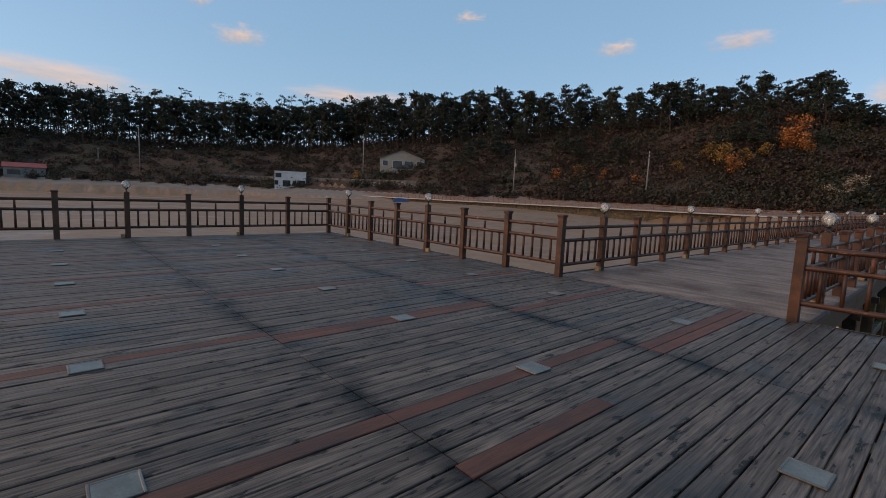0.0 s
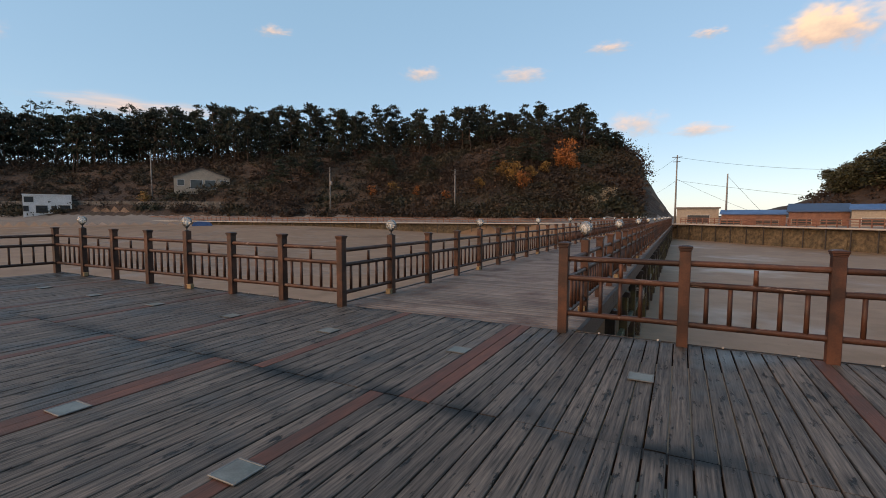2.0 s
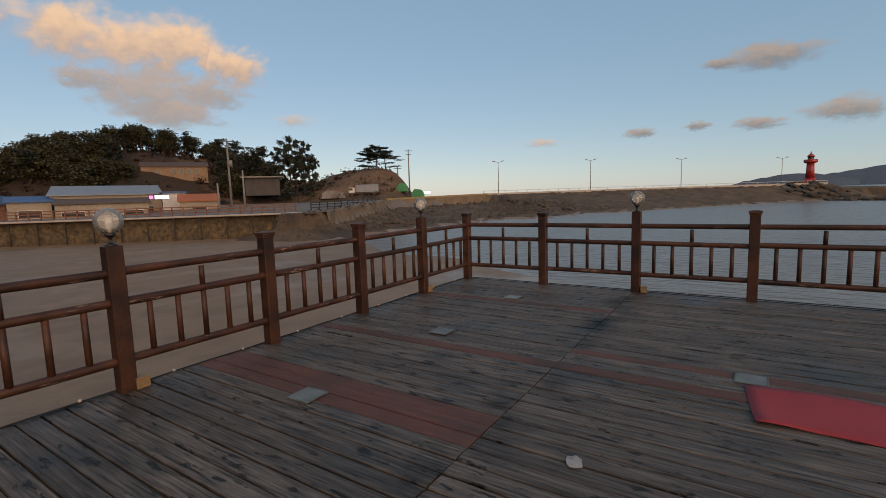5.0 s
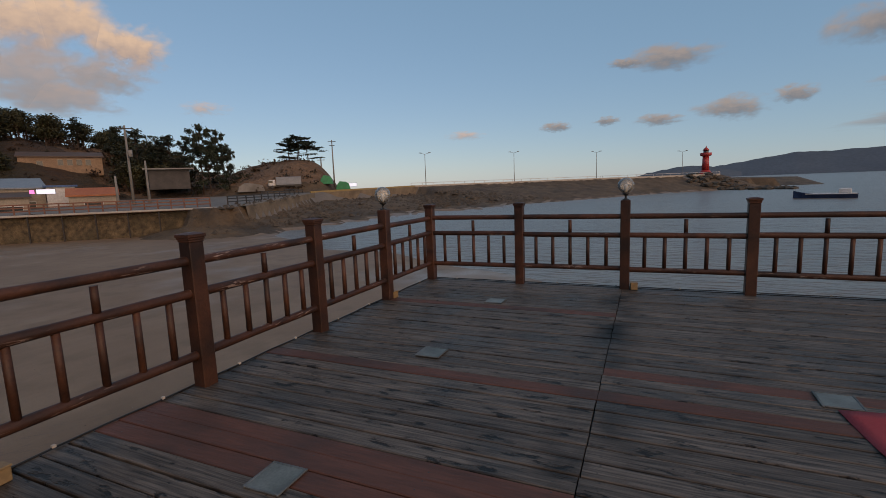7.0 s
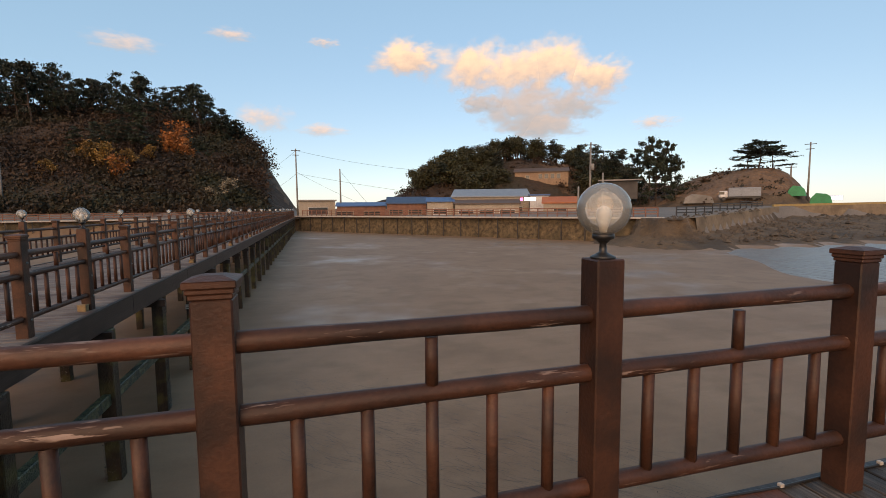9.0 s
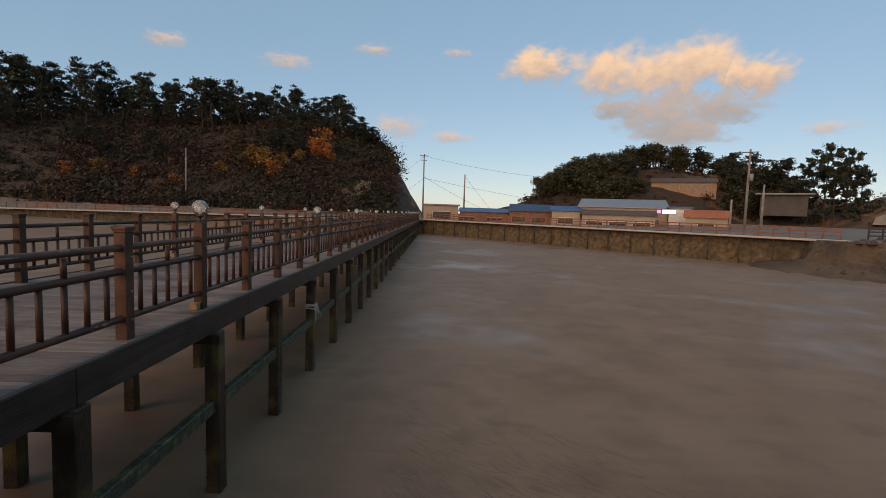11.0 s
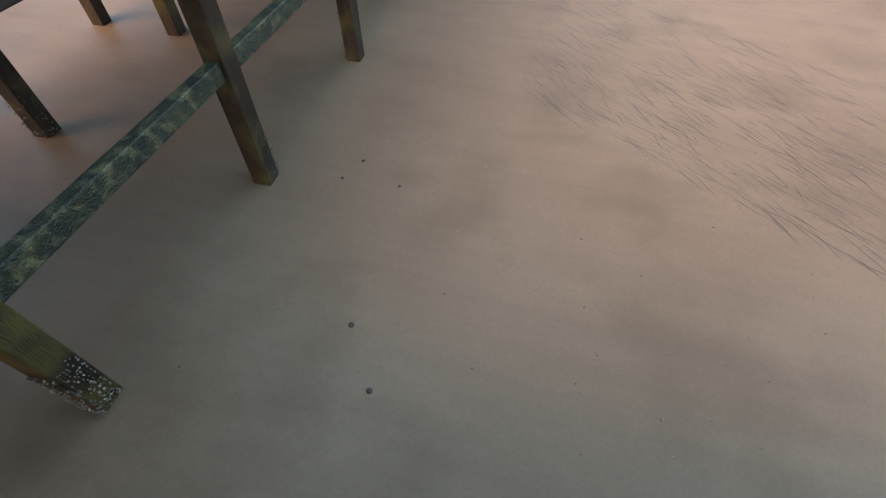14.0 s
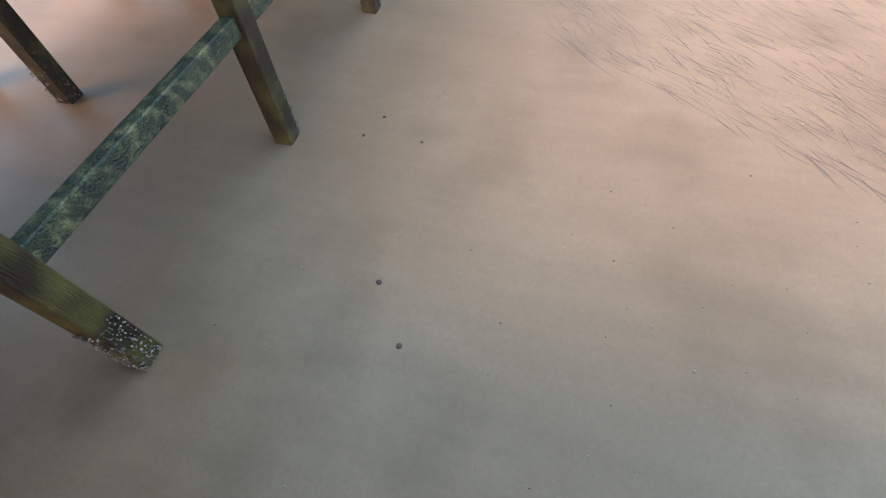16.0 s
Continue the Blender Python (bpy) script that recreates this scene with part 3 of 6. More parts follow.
def worn_rail_material():
    """Brown stain with pale flakes where the paint has peeled off along the grain."""
    m = mat("worn_rail_timber", (0.05, 0.023, 0.015), (0.15, 0.06, 0.034), 0.5, 2.0, (1, 1, 1), 60, 0.25, vary=0.25, dark=(0.022, 0.016, 0.014), dark_scale=4, dark_amt=0.7, spec=0.3)
    N, L = m.node_tree.nodes, m.node_tree.links
    base = N["Principled BSDF"].inputs["Base Color"].links[0].from_socket
    fac = None
    tc = N.new("ShaderNodeTexCoord")
    add = N.new("ShaderNodeVectorMath")
    add.operation = 'MULTIPLY_ADD'
    add.inputs[1].default_value = (31, 47, 59)
    L.new(N.new("ShaderNodeObjectInfo").outputs["Random"], add.inputs[0]), L.new(tc.outputs["Object"], add.inputs[2])
    for along, across, lo, hi in ((3.2, 14.0, 0.56, 0.64), (15.0, 95.0, 0.55, 0.6)):
        mp = N.new("ShaderNodeMapping")
        mp.inputs["Scale"].default_value = (along, across, across)
        L.new(add.outputs[0], mp.inputs["Vector"])
        n = N.new("ShaderNodeTexNoise")
        n.inputs["Scale"].default_value, n.inputs["Detail"].default_value = 1.0, 4
        L.new(mp.outputs[0], n.inputs["Vector"])
        r = N.new("ShaderNodeMapRange")
        r.inputs["From Min"].default_value, r.inputs["From Max"].default_value = lo, hi
        L.new(n.outputs["Fac"], r.inputs["Value"])
        if fac is None:
            fac = r.outputs[0]
        else:
            mu = N.new("ShaderNodeMath")
            mu.operation = 'MULTIPLY'
            L.new(fac, mu.inputs[0]), L.new(r.outputs[0], mu.inputs[1])
            fac = mu.outputs[0]
    mx = N.new("ShaderNodeMix")
    mx.data_type = 'RGBA'
    L.new(fac, mx.inputs["Factor"]), L.new(base, mx.inputs["A"])
    mx.inputs["B"].default_value = (0.24, 0.17, 0.14, 1)
    L.new(mx.outputs["Result"], N["Principled BSDF"].inputs["Base Color"])
    return m


M_RAIL_WORN = worn_rail_material()
ME_POST, ME_POST_FLAT, ME_CAP = post_mesh(True), post_mesh(False), cap_mesh()
ME_RAILS = [rail_mesh(0.037, s) for s in range(4)]
ME_BAL, ME_STUB = bar_mesh(0.026, 0.44), bar_mesh(0.026, 0.18)
RAIL_Z = (1.014, 0.76, 0.275)
RAIL_NAMES = ("top_rail", "middle_rail", "bottom_rail")


def post(par, x, lamp):
    p = part("post", ME_POST_FLAT if lamp else ME_POST, None, par, m=pose(x, 0, 0))
    if not lamp:
        part("cap", ME_CAP, None, p, m=pose(0, 0, H_POST - 0.07))


def bay(par, x, length):
    for z, nm in zip(RAIL_Z, RAIL_NAMES):
        o = part(nm, rng.choice(ME_RAILS), None, par)
        o.matrix_basis = pose(x, 0, z + rng.uniform(-0.006, 0.006), rng.uniform(0, 360), rng.uniform(-0.25, 0.25), 0) @ Matrix.Diagonal((length, 1, 1, 1))
    for k in range(5):
        part("baluster", ME_BAL, None, par, m=pose(x + length * (k + 1) / 6, 0, 0.29))
    part("baluster", ME_STUB, None, par, m=pose(x + length * 0.5, 0, 0.79))


def railing(label, start, angle, bays, pitch, lamps, first=True, last=True, z=0.0):
    """A run of posts and bays along its own x axis, from start, turned by angle."""
    par = thing("railing", label, "railing", pose(start[0], start[1], z, 0, 0, angle), group="railings of the platform and bridge")
    for k in range(bays + 1):
        if (k or first) and (k < bays or last):
            post(par, k * pitch, k in lamps)
        if k < bays:
            bay(par, k * pitch, pitch)
    return par


RAIL_LABEL = "brown stained timber railing with round rails, peeling paint"
railing(RAIL_LABEL, (0, 0), 0, 7, 1.45, (3, 6))
PL = (BL - X0) / 7
railing(RAIL_LABEL, (BL, 0), 180, 7, PL, (3, 6))
railing(RAIL_LABEL, (X1, 0), -90, 10, 1.49, (2, 6), first=False)
railing(RAIL_LABEL, (X0, 0), -90, 10, 1.49, (2, 4, 6, 8), first=False)
railing(RAIL_LABEL, (X0, Y0), 0, 16, (X1 - X0) / 16, (4, 8, 12), first=False, last=False)
BRIDGE_BAYS = 56
BP = 1.56
LAMP_R = LAMP_L = [1] + [k for k in range(4, BRIDGE_BAYS, 4)]
railing("long brown timber railing of the boardwalk bridge", (BR, 0), 90, BRIDGE_BAYS, BP, LAMP_R, first=False, z=-0.045)
railing("long brown timber railing of the boardwalk bridge", (BL, 0), 90, BRIDGE_BAYS, BP, LAMP_L, first=False, z=-0.045)


# ---- globe lamps and their small boxes ----
def globe_lamp():
    t = thing("globe_lamp", "clear glass globe lamp on a black holder atop a railing post", "lamp", group="globe lamps on the railing posts")
    bm = lathe(B(), [(0.05, 0), (0.05, 0.008), (0.034, 0.016), (0.016, 0.026), (0.014, 0.06), (0.03, 0.075), (0.044, 0.082), (0.044, 0.099), (0.036, 0.104)], 14)
    part("holder", bm, M_BLACK, t)
    bm = B()
    bmesh.ops.create_uvsphere(bm, u_segments=24, v_segments=14, radius=0.107, matrix=Matrix.Translation((0, 0, 0.2)))
    for f in bm.faces:
        f.smooth = True
    g = part("globe", bm, M_GLOBE, t, "clear glass globe")
    g.visible_shadow = False
    bm = lathe(B(), [(0.013, 0.105), (0.016, 0.118), (0.022, 0.138), (0.03, 0.168), (0.031, 0.183), (0.024, 0.203), (0.008, 0.214)], 10)
    part("bulb", bm, M_BULB, t, "white bulb")
    return t


def timber_box():
    t = B()
    box(t, -0.055, -0.045, 0.0, 0.055, 0.045, 0.085, 0.005)
    box(t, -0.06, -0.05, 0.085, 0.06, 0.05, 0.097, 0.003)
    ob = part("junction_box", t, M_BOX)
    return tagged(ob, "small light timber junction box at a post's foot", "box", group="junction boxes by the lamp posts")


LAMP0, BOX0 = globe_lamp(), timber_box()
places = [(k * 1.45, 0, 0.1, -0.03) for k in (3, 6)] + [(BL - k * PL, 0, 0.1, -0.03) for k in (3, 6)]
places += [(X1, -k * 1.49, -0.03, -0.12) for k in (2, 6)] + [(X0, -k * 1.49, 0.03, -0.12) for k in (2, 4, 6, 8)]
places += [(X0 + k * (X1 - X0) / 16, Y0, 0.1, 0.03) for k in (4, 8, 12)]
places += [(BR, k * BP, -0.02, -0.12) for k in LAMP_R] + [(BL, k * BP, 0.02, -0.12) for k in LAMP_L]
for n, (x, y, bx, by) in enumerate(places):
    lm, bxm = pose(x, y, H_POST - (0.045 if y > 0.5 else 0), 0, 0, rng.uniform(0, 90)), pose(x + bx, y + by, 0.002, 0, 0, rng.uniform(-14, 14))
    if n:
        copy_thing(LAMP0, lm), copy_thing(BOX0, bxm)
    else:
        LAMP0.matrix_basis, BOX0.matrix_basis = lm, bxm
copy_thing(BOX0, pose(X1 - 0.03, -4 * 1.49 - 0.12, 0.002, 0, 0, 8))


# ---- cable with small clips along the platform's edge ----
def edge_cable(a, b, n):
    t = thing("edge_cable", "thin dark cable with pale clips along the deck edge", "cable")
    pts = [Vector(a).lerp(Vector(b), k / n) + Vector((rng.uniform(-0.012, 0.012), rng.uniform(-0.012, 0.012), 0)) for k in range(n + 1)]
    cu = bpy.data.curves.new("cord", 'CURVE')
    cu.dimensions, cu.bevel_depth = '3D', 0.007
    sp = cu.splines.new('POLY')
    sp.points.add(n)
    for q, p in zip(sp.points, pts):
        q.co = (*p, 1)
    cu.materials.append(M_BLACK)
    new("cord", cu).parent = t
    for p in pts[1::2]:
        bm = B()
        box(bm, -0.012, -0.012, 0, 0.012, 0.012, 0.02, 0.003)
        part("clip", bm, M_CAP, t, m=pose(p.x, p.y, p.z))


edge_cable((0.1, 0.075, 0.009), (X1, 0.075, 0.009), 28)
edge_cable((X1 + 0.075, 0, 0.009), (X1 + 0.075, -9, 0.009), 22)
edge_cable((BL, 0.075, 0.009), (X0, 0.075, 0.009), 28)

# ---- platform deck ----
deck = thing("platform_deck", "weathered grey timber deck with red-brown inlaid boards", "deck", kind="structure")
ROWS = [0.09, -2.95, -5.99, -9.03, -12.07, Y0 - 0.1]


def plank_mesh(name, length, w, material, along_y=True, seed=0, grooves=True):
    """A board with chamfered long edges, a hair cupped."""
    bm = B()
    h, c = w / 2, 0.005
    prof = [(-h, -0.03), (-h, -c), (-h + c, 0), (0, 0.0008), (h - c, 0), (h, -c), (h, -0.03)]
    a = [bm.verts.new((x, 0, z)) for x, z in prof]
    b = [bm.verts.new((x, -length, z)) for x, z in prof]
    for k in range(6):
        bm.faces.new((a[k], b[k], b[k + 1], a[k + 1]))
    bm.faces.new(a), bm.faces.new(b[::-1])
    if not along_y:
        bm.transform(Matrix.Rotation(radians(90), 4, 'Z'))
    bmesh.ops.recalc_face_normals(bm, faces=bm.faces)
    return mesh_of(name, bm, material)


STRIPES = {0: [(-2.53, 1), (-0.64, 2), (2.73, 1), (5.3, 3), (6.63, 1), (8.8, 1), (-4.6, 1), (-6.7, 1), (-8.7, 1), (-10.7, 1)],
           1: [(-3.0, 2), (-1.02, 1), (7.1, 1), (6.65, 1), (-5.3, 1), (-7.2, 1), (-9.2, 1), (-11.2, 1)],
           2: [(-3.32, 1), (-1.07, 1), (7.2, 1), (-5.5, 1), (-7.6, 1), (-9.6, 1)],
           3: [(-3.5, 1), (-1.2, 1), (2.7, 1), (6, 1)], 4: []}


def striped(row, x):
    return any(abs(x - sx) < PITCH * n / 2 for sx, n in STRIPES[row])


def build_deck():
    rest = B()
    count = int((X1 - X0 + 0.18) / PITCH)
    for row in range(5):
        y1, y0 = ROWS[row] - 0.004, ROWS[row + 1] + 0.004
        me_g = plank_mesh("deck_board", y1 - y0, PITCH - 0.013, M_DECK)
        me_s = plank_mesh("inlaid_board", y1 - y0, PITCH - 0.005, M_STRIPE)
        for k in range(count):
            x = X0 - 0.09 + (k + 0.5) * PITCH
            z = rng.uniform(-0.004, 0.003)
            stripe = striped(row, x)
            near = (row == 0 and -5 < x) or (row == 1 and -5 < x < X1) or (row == 2 and -5 < x < 6)
            if near or stripe:
                o = part("inlaid_board" if stripe else "deck_board", me_s if stripe else me_g, None, deck)
                o.matrix_basis = pose(x, y1 + rng.uniform(-0.004, 0.002), z + (0.002 if stripe else 0), 0, 0, rng.uniform(-0.03, 0.03))
            else:
                h = PITCH / 2 - 0.006
                box(rest, x - h, y0, -0.03, x + h, y1, z)
    part("far_boards", rest, M_DECK_IN, deck)["kind"] = "stuff"
    # half-length red board
    o = part("inlaid_board", plank_mesh("inlaid_board", 1.5, PITCH - 0.005, M_STRIPE), None, deck)
    o.matrix_basis = pose(-0.24, -4.52, 0.006)
    # bearers under the joints
    for y in ROWS[1:5]:
        bm = B()
        box(bm, X0, y - 0.08, -0.2, X1, y + 0.08, -0.034)
        part("bearer", bm, M_FASCIA, deck)


def nail_heads():
    bm = B()
    for k in range(int((X1 + 6) / PITCH)):
        x = -6 + k * PITCH
        for y in (-0.12, -0.75, -1.5, -2.2, -2.83, -3.04, -3.7, -4.4, -5.2, -5.84, -6.06):
            for s in (-0.035, 0.035):
                cx, cy = x + s + rng.uniform(-0.006, 0.006), y + rng.uniform(-0.012, 0.012)
                c = [bm.verts.new((cx + 0.0055 * math.cos(a), cy + 0.0055 * math.sin(a), 0.0042)) for a in (0, 1.05, 2.1, 3.14, 4.19, 5.24)]
                bm.faces.new(c)
    part("screw_heads", bm, M_BLACK, deck)["kind"] = "stuff"


# fascia boards and piles of the platform
for a, b in (((X0 - 0.1, 0.1), (BL - 0.12, 0.13)), ((0.14, 0.1), (X1 + 0.1, 0.13)), ((X0 - 0.1, Y0 - 0.14), (X1 + 0.1, Y0 - 0.11)), ((X0 - 0.13, Y0 - 0.1), (X0 - 0.1, 0.1)), ((X1 + 0.1, Y0 - 0.1), (X1 + 0.13, 0.1))):
    bm = B()
    box(bm, a[0], a[1], -0.3, b[0], b[1], -0.012)
    part("fascia_board", bm, M_FASCIA, deck)


def square_mesh(name, s, z0, z1, material):
    bm = B()
    box(bm, -s, -s, z0, s, s, z1, 0.01)
    return mesh_of(name, bm, material)


ME_PILE = square_mesh("pile", 0.095, MUD - 0.5, -0.3, M_PILE)
for ix in range(9):
    for iy in range(6):
        part("pile", ME_PILE, None, deck, m=pose(X0 + 0.3 + ix * (X1 - X0 - 0.6) / 8, -0.3 - iy * 2.8, 0, 0, 0, rng.uniform(-4, 4)))


# ---- light panels let into the deck ----
def light_panel(m):
    t = thing("floor_light", "square frosted glass floor light in a metal frame", "floor light", m, group="floor lights in the deck")
    bm = B()
    r, w, z = 0.118, 0.016, 0.012
    for x0, y0, x1, y1 in ((-r, -r, r, -r + w), (-r, r - w, r, r), (-r, -r + w, -r + w, r - w), (r - w, -r + w, r, r - w)):
        box(bm, x0, y0, 0.0, x1, y1, z, 0.003)
    part("frame", bm, M_FRAME, t)
    bm = B()
    box(bm, -r + w, -r + w, 0.001, r - w, r - w, 0.009)
    part("glass", bm, M_PANE, t)
    return t


first_panel = None
spots = [(8.97 - 1.97 * k, -1.46) for k in range(11)] + [(7.0 - 2.0 * k, -4.43) for k in range(10)] + [(6.75 - 1.985 * k, -7.52) for k in range(10)]
for x, y in spots:
    m = pose(x, y, 0.0045, 0, 0, rng.uniform(-1.5, 1.5))
    if first_panel is None:
        first_panel = light_panel(m)
    else:
        copy_thing(first_panel, m)


# ---- red mat, paper and bottle on the deck ----
def red_mat():
    bm = B()
    n, k = 24, 8
    grid = []
    for i in range(n + 1):
        row = []
        for j in range(k + 1):
            u, v = i / n, j / k
            x = 6.84 - 0.66 * v - 0.05 * u + 0.05 * math.sin(u * 7)
            y = -4.38 - 0.06 * v * (1 - u) - 2.1 * u
            z = 0.01 + 0.07 * max(0.0, math.sin(u * 13 + 1.2)) * max(0.0, v - 0.7) + 0.03 * (1 - u) * max(0.0, 0.3 - v) + 0.012 * math.sin(u * 5) ** 2 * (1 - v)
            row.append(bm.verts.new((x, y, z)))
        grid.append(row)
    for i in range(n):
        for j in range(k):
            bm.faces.new((grid[i][j], grid[i][j + 1], grid[i + 1][j + 1], grid[i + 1][j])).smooth = True
    bmesh.ops.recalc_face_normals(bm, faces=bm.faces)
    bmesh.ops.solidify(bm, geom=bm.faces[:], thickness=0.006)
    tagged(part("red_mat", bm, M_REDCLOTH), "crumpled red fabric mat lying on the deck", "mat")


def paper_scrap():
    bm = B()
    rg = random.Random(8)
    vs = [bm.verts.new((0.085 * math.cos(a) * rg.uniform(0.6, 1.1), 0.06 * math.sin(a) * rg.uniform(0.6, 1.1), 0.005 + rg.uniform(0, 0.008))) for a in np.linspace(0, math.tau, 11)[:-1]]
    c = bm.verts.new((0.01, 0, 0.012))
    for k in range(10):
        bm.faces.new((vs[k], vs[(k + 1) % 10], c))
    bmesh.ops.solidify(bm, geom=bm.faces[:], thickness=0.003)
    tagged(part("paper_scrap", bm, M_WHITE, m=pose(5.16, -3.56, 0.003, 0, 0, 30)), "crumpled white paper scrap on the deck", "litter")


red_mat()
paper_scrap()

# ---- bridge ----
bridge = thing("bridge_deck", "long boardwalk bridge on dark timber piles over mud", "bridge", kind="structure")
BX0, BX1 = BL - 0.14, BR + 0.16


def build_bridge():
    me = plank_mesh("bridge_board", BX1 - BX0 - 0.02, PITCH - 0.014, M_BRIDGE, along_y=False)
    far = B()
    k, y = 0, 0.1 + PITCH / 2
    while y < BEND + 0.3:
        if k < 260:
            o = part("bridge_board", me, None, bridge)
            o.matrix_basis = pose(BX0 + 0.01, y, rng.uniform(-0.002, 0.002), 0, 0, rng.uniform(-0.05, 0.05))
        else:
            box(far, BX0 + 0.01, y - PITCH / 2 + 0.004, -0.03, BX1 - 0.01, y + PITCH / 2 - 0.004, rng.uniform(-0.003, 0.003))
        y += PITCH
        k += 1
    part("far_boards", far, M_BRIDGE, bridge)["kind"] = "stuff"
    for x0, x1 in ((BX1, BX1 + 0.05), (BX0 - 0.05, BX0)):
        bm = B()
        ys = axis([(0.14, BEND, 3.6)])
        for a, b in zip(ys, ys[1:]):
            box(bm, x0, a + 0.003, -0.33, x1, b - 0.003, -0.006, 0.006)
        part("fascia_beam", bm, M_FASCIA, bridge)
        bm = B()
        box(bm, x0 - 0.004, 0.14, -0.004, x1 + 0.004, BEND, 0.014)
        part("edge_strip", bm, M_STEEL, bridge)
    ME_BP = square_mesh("pile", 0.1, MUD - 0.5, -0.33, M_PILE)
    rows = (BX1 + 0.0, -2.68, BX0 - 0.02)
    ys = [1.22 + 2.54 * i for i in range(34)]
    for i, y in enumerate(ys):
        for r in rows:
            o = part("pile", ME_BP, None, bridge, m=pose(r, y + rng.uniform(-0.03, 0.03), 0, rng.uniform(-0.6, 0.6), rng.uniform(-0.6, 0.6), rng.uniform(-5, 5)))
        bm = B()
        box(bm, BX0 - 0.06, y - 0.2, -0.47, BX1 + 0.16, y - 0.1, -0.335)
        part("cross_beam", bm, M_FASCIA, bridge)
    bm_me = None
    for i in range(33):
        for r in (rows[0], rows[2]):
            bm = B()
            box(bm, r - 0.06, ys[i] + 0.1, -1.47, r + 0.06, ys[i + 1] - 0.1, -1.29, 0.012)
            part("brace", bm, M_BRACE, bridge)


build_bridge()


def pile_growth():
    """Barnacles on the feet of the nearest piles, bolts on the bridge posts, a frayed rope round one pile."""
    rg = random.Random(19)
    verts, faces = [], []
    for i in range(5):
        for px, n in ((BX1, 520), (-2.68, 150)):
            for _ in range(n):
                py = 1.22 + 2.54 * i
                side = rg.choice(((1, 0), (-1, 0), (0, 1), (0, -1)))
                s, h = rg.uniform(-0.095, 0.095), MUD + 0.02 + 0.62 * rg.random() ** 1.5
                c = Vector((px + side[0] * 0.1 + side[1] * s, py + side[1] * 0.1 + side[0] * s, h))
                nrm, t, u = Vector((*side, 0)), Vector((-side[1], side[0], 0)), Vector((0, 0, 1))
                q = rg.uniform(0.005, 0.012)
                k = len(verts)
                for a in range(5):
                    verts.append(c + (t * math.cos(a * 1.257) + u * math.sin(a * 1.257)) * q - nrm * 0.004)
                verts.append(c + nrm * q * rg.uniform(0.8, 1.5))
                for a in range(5):
                    faces.append((k + a, k + (a + 1) % 5, k + 5))
    me = bpy.data.meshes.new("barnacles")
    me.from_pydata(verts, [], faces)
    me.materials.append(M_SHELL)
    new("barnacles", me).parent = bridge
    bridge.children[-1]["kind"] = "stuff"
    bm = lathe(B(), [(0.017, 0), (0.017, 0.005), (0.009, 0.006), (0.009, 0.014)], 10)
    bolt = mesh_of("bolt", bm, M_FRAME)
    for k in range(1, 16):
        for z in (0.2, 0.5, 0.86):
            part("bolt", bolt, None, bridge, m=pose(BR + POST / 2, k * BP + 0.02, z, 0, 90, 0))
    bm = B()
    y = 1.22 + 2.54 * 4
    for k in range(3):
        z = -0.95 - 0.05 * k
        ring = [(BX1 + 0.115 * a, y + 0.115 * b, z + rg.uniform(-0.02, 0.02)) for a, b in ((1, -1), (1, 1), (-1, 1), (-1, -1))]
        for a, b in zip(ring, ring[1:] + ring[:1]):
            tube(bm, a, b, 0.018, 0.018, 6)
    for _ in range(14):
        a = Vector((BX1 + 0.12, y + rg.uniform(-0.12, 0.12), -1.0))
        tube(bm, a, a + Vector((rg.uniform(0, 0.1), rg.uniform(-0.12, 0.12), rg.uniform(-0.4, -0.1))), 0.01, 0.004, 5)
    tagged(part("rope", bm, M_CAP), "frayed pale rope tied round a bridge pile", "rope")


pile_growth()

M_QUAY = mat("tan_quay_concrete", (0.22, 0.165, 0.11), (0.34, 0.26, 0.175), 0.9, 0.5, (1, 1, 1), 3, 0.5, space="World", dark=(0.12, 0.09, 0.06), dark_scale=0.4, dark_amt=0.6, dist=0.1)
# ---- sea wall, promenade edge and its fence ----
wall = thing("sea_wall", "rough stone sea wall with a pale concrete promenade edge", "sea wall", kind="structure")


def wall_run(a, b, cap_z):
    a, b = Vector((*a, 0)), Vector((*b, 0))
    ln = (b - a).length
    ang = math.degrees(math.atan2(b.y - a.y, b.x - a.x))
    m = pose(a.x, a.y, 0, 0, 0, ang)
    bm = B()
    n = max(2, int(ln / 2.6))
    for i in range(n):
        x0, x1 = ln * i / n, ln * (i + 1) / n
        lean = rng.uniform(-0.08, 0.08)
        v = [bm.verts.new(p) for p in ((x0, -0.35 + lean, MUD - 0.4), (x1, -0.35 + lean, MUD - 0.4), (x1, 0.1, cap_z - 0.35), (x0, 0.1, cap_z - 0.35), (x0, 0.7, cap_z - 0.35), (x1, 0.7, cap_z - 0.35))]
        bm.faces.new(v[:4]), bm.faces.new((v[3], v[2], v[5], v[4]))
    part("wall_face", bm, M_STONE, wall, m=m)
    bm = B()
    box(bm, 0, -0.75, cap_z - 0.2, ln, 0.0, cap_z, 0.03)
    part("edge_beam", bm, M_CAP, wall, m=m)
    bm = B()
    box(bm, 0, 0.0, cap_z - 0.3, ln, 2.6, cap_z - 0.03)
    part("walkway", bm, M_FENCE, wall, m=m)
    me = square_mesh("prop", 0.06, MUD - 0.4, cap_z - 0.2, M_STEEL)
    for i in range(int(ln / 2.9)):
        part("prop", me, None, wall, m=m @ pose(1.4 + i * 2.9, -0.62, 0))


for i in range(len(WALL) - 1):
    if i != 4:
        wall_run(WALL[i], WALL[i + 1], 0.25 if i > 3 else 0.1)
bm = B()
box(bm, BL - 0.7, BEND + 0.1, -0.35, 0.8, BEND + 3, -0.012)
part("landing", bm, M_BRIDGE, wall)


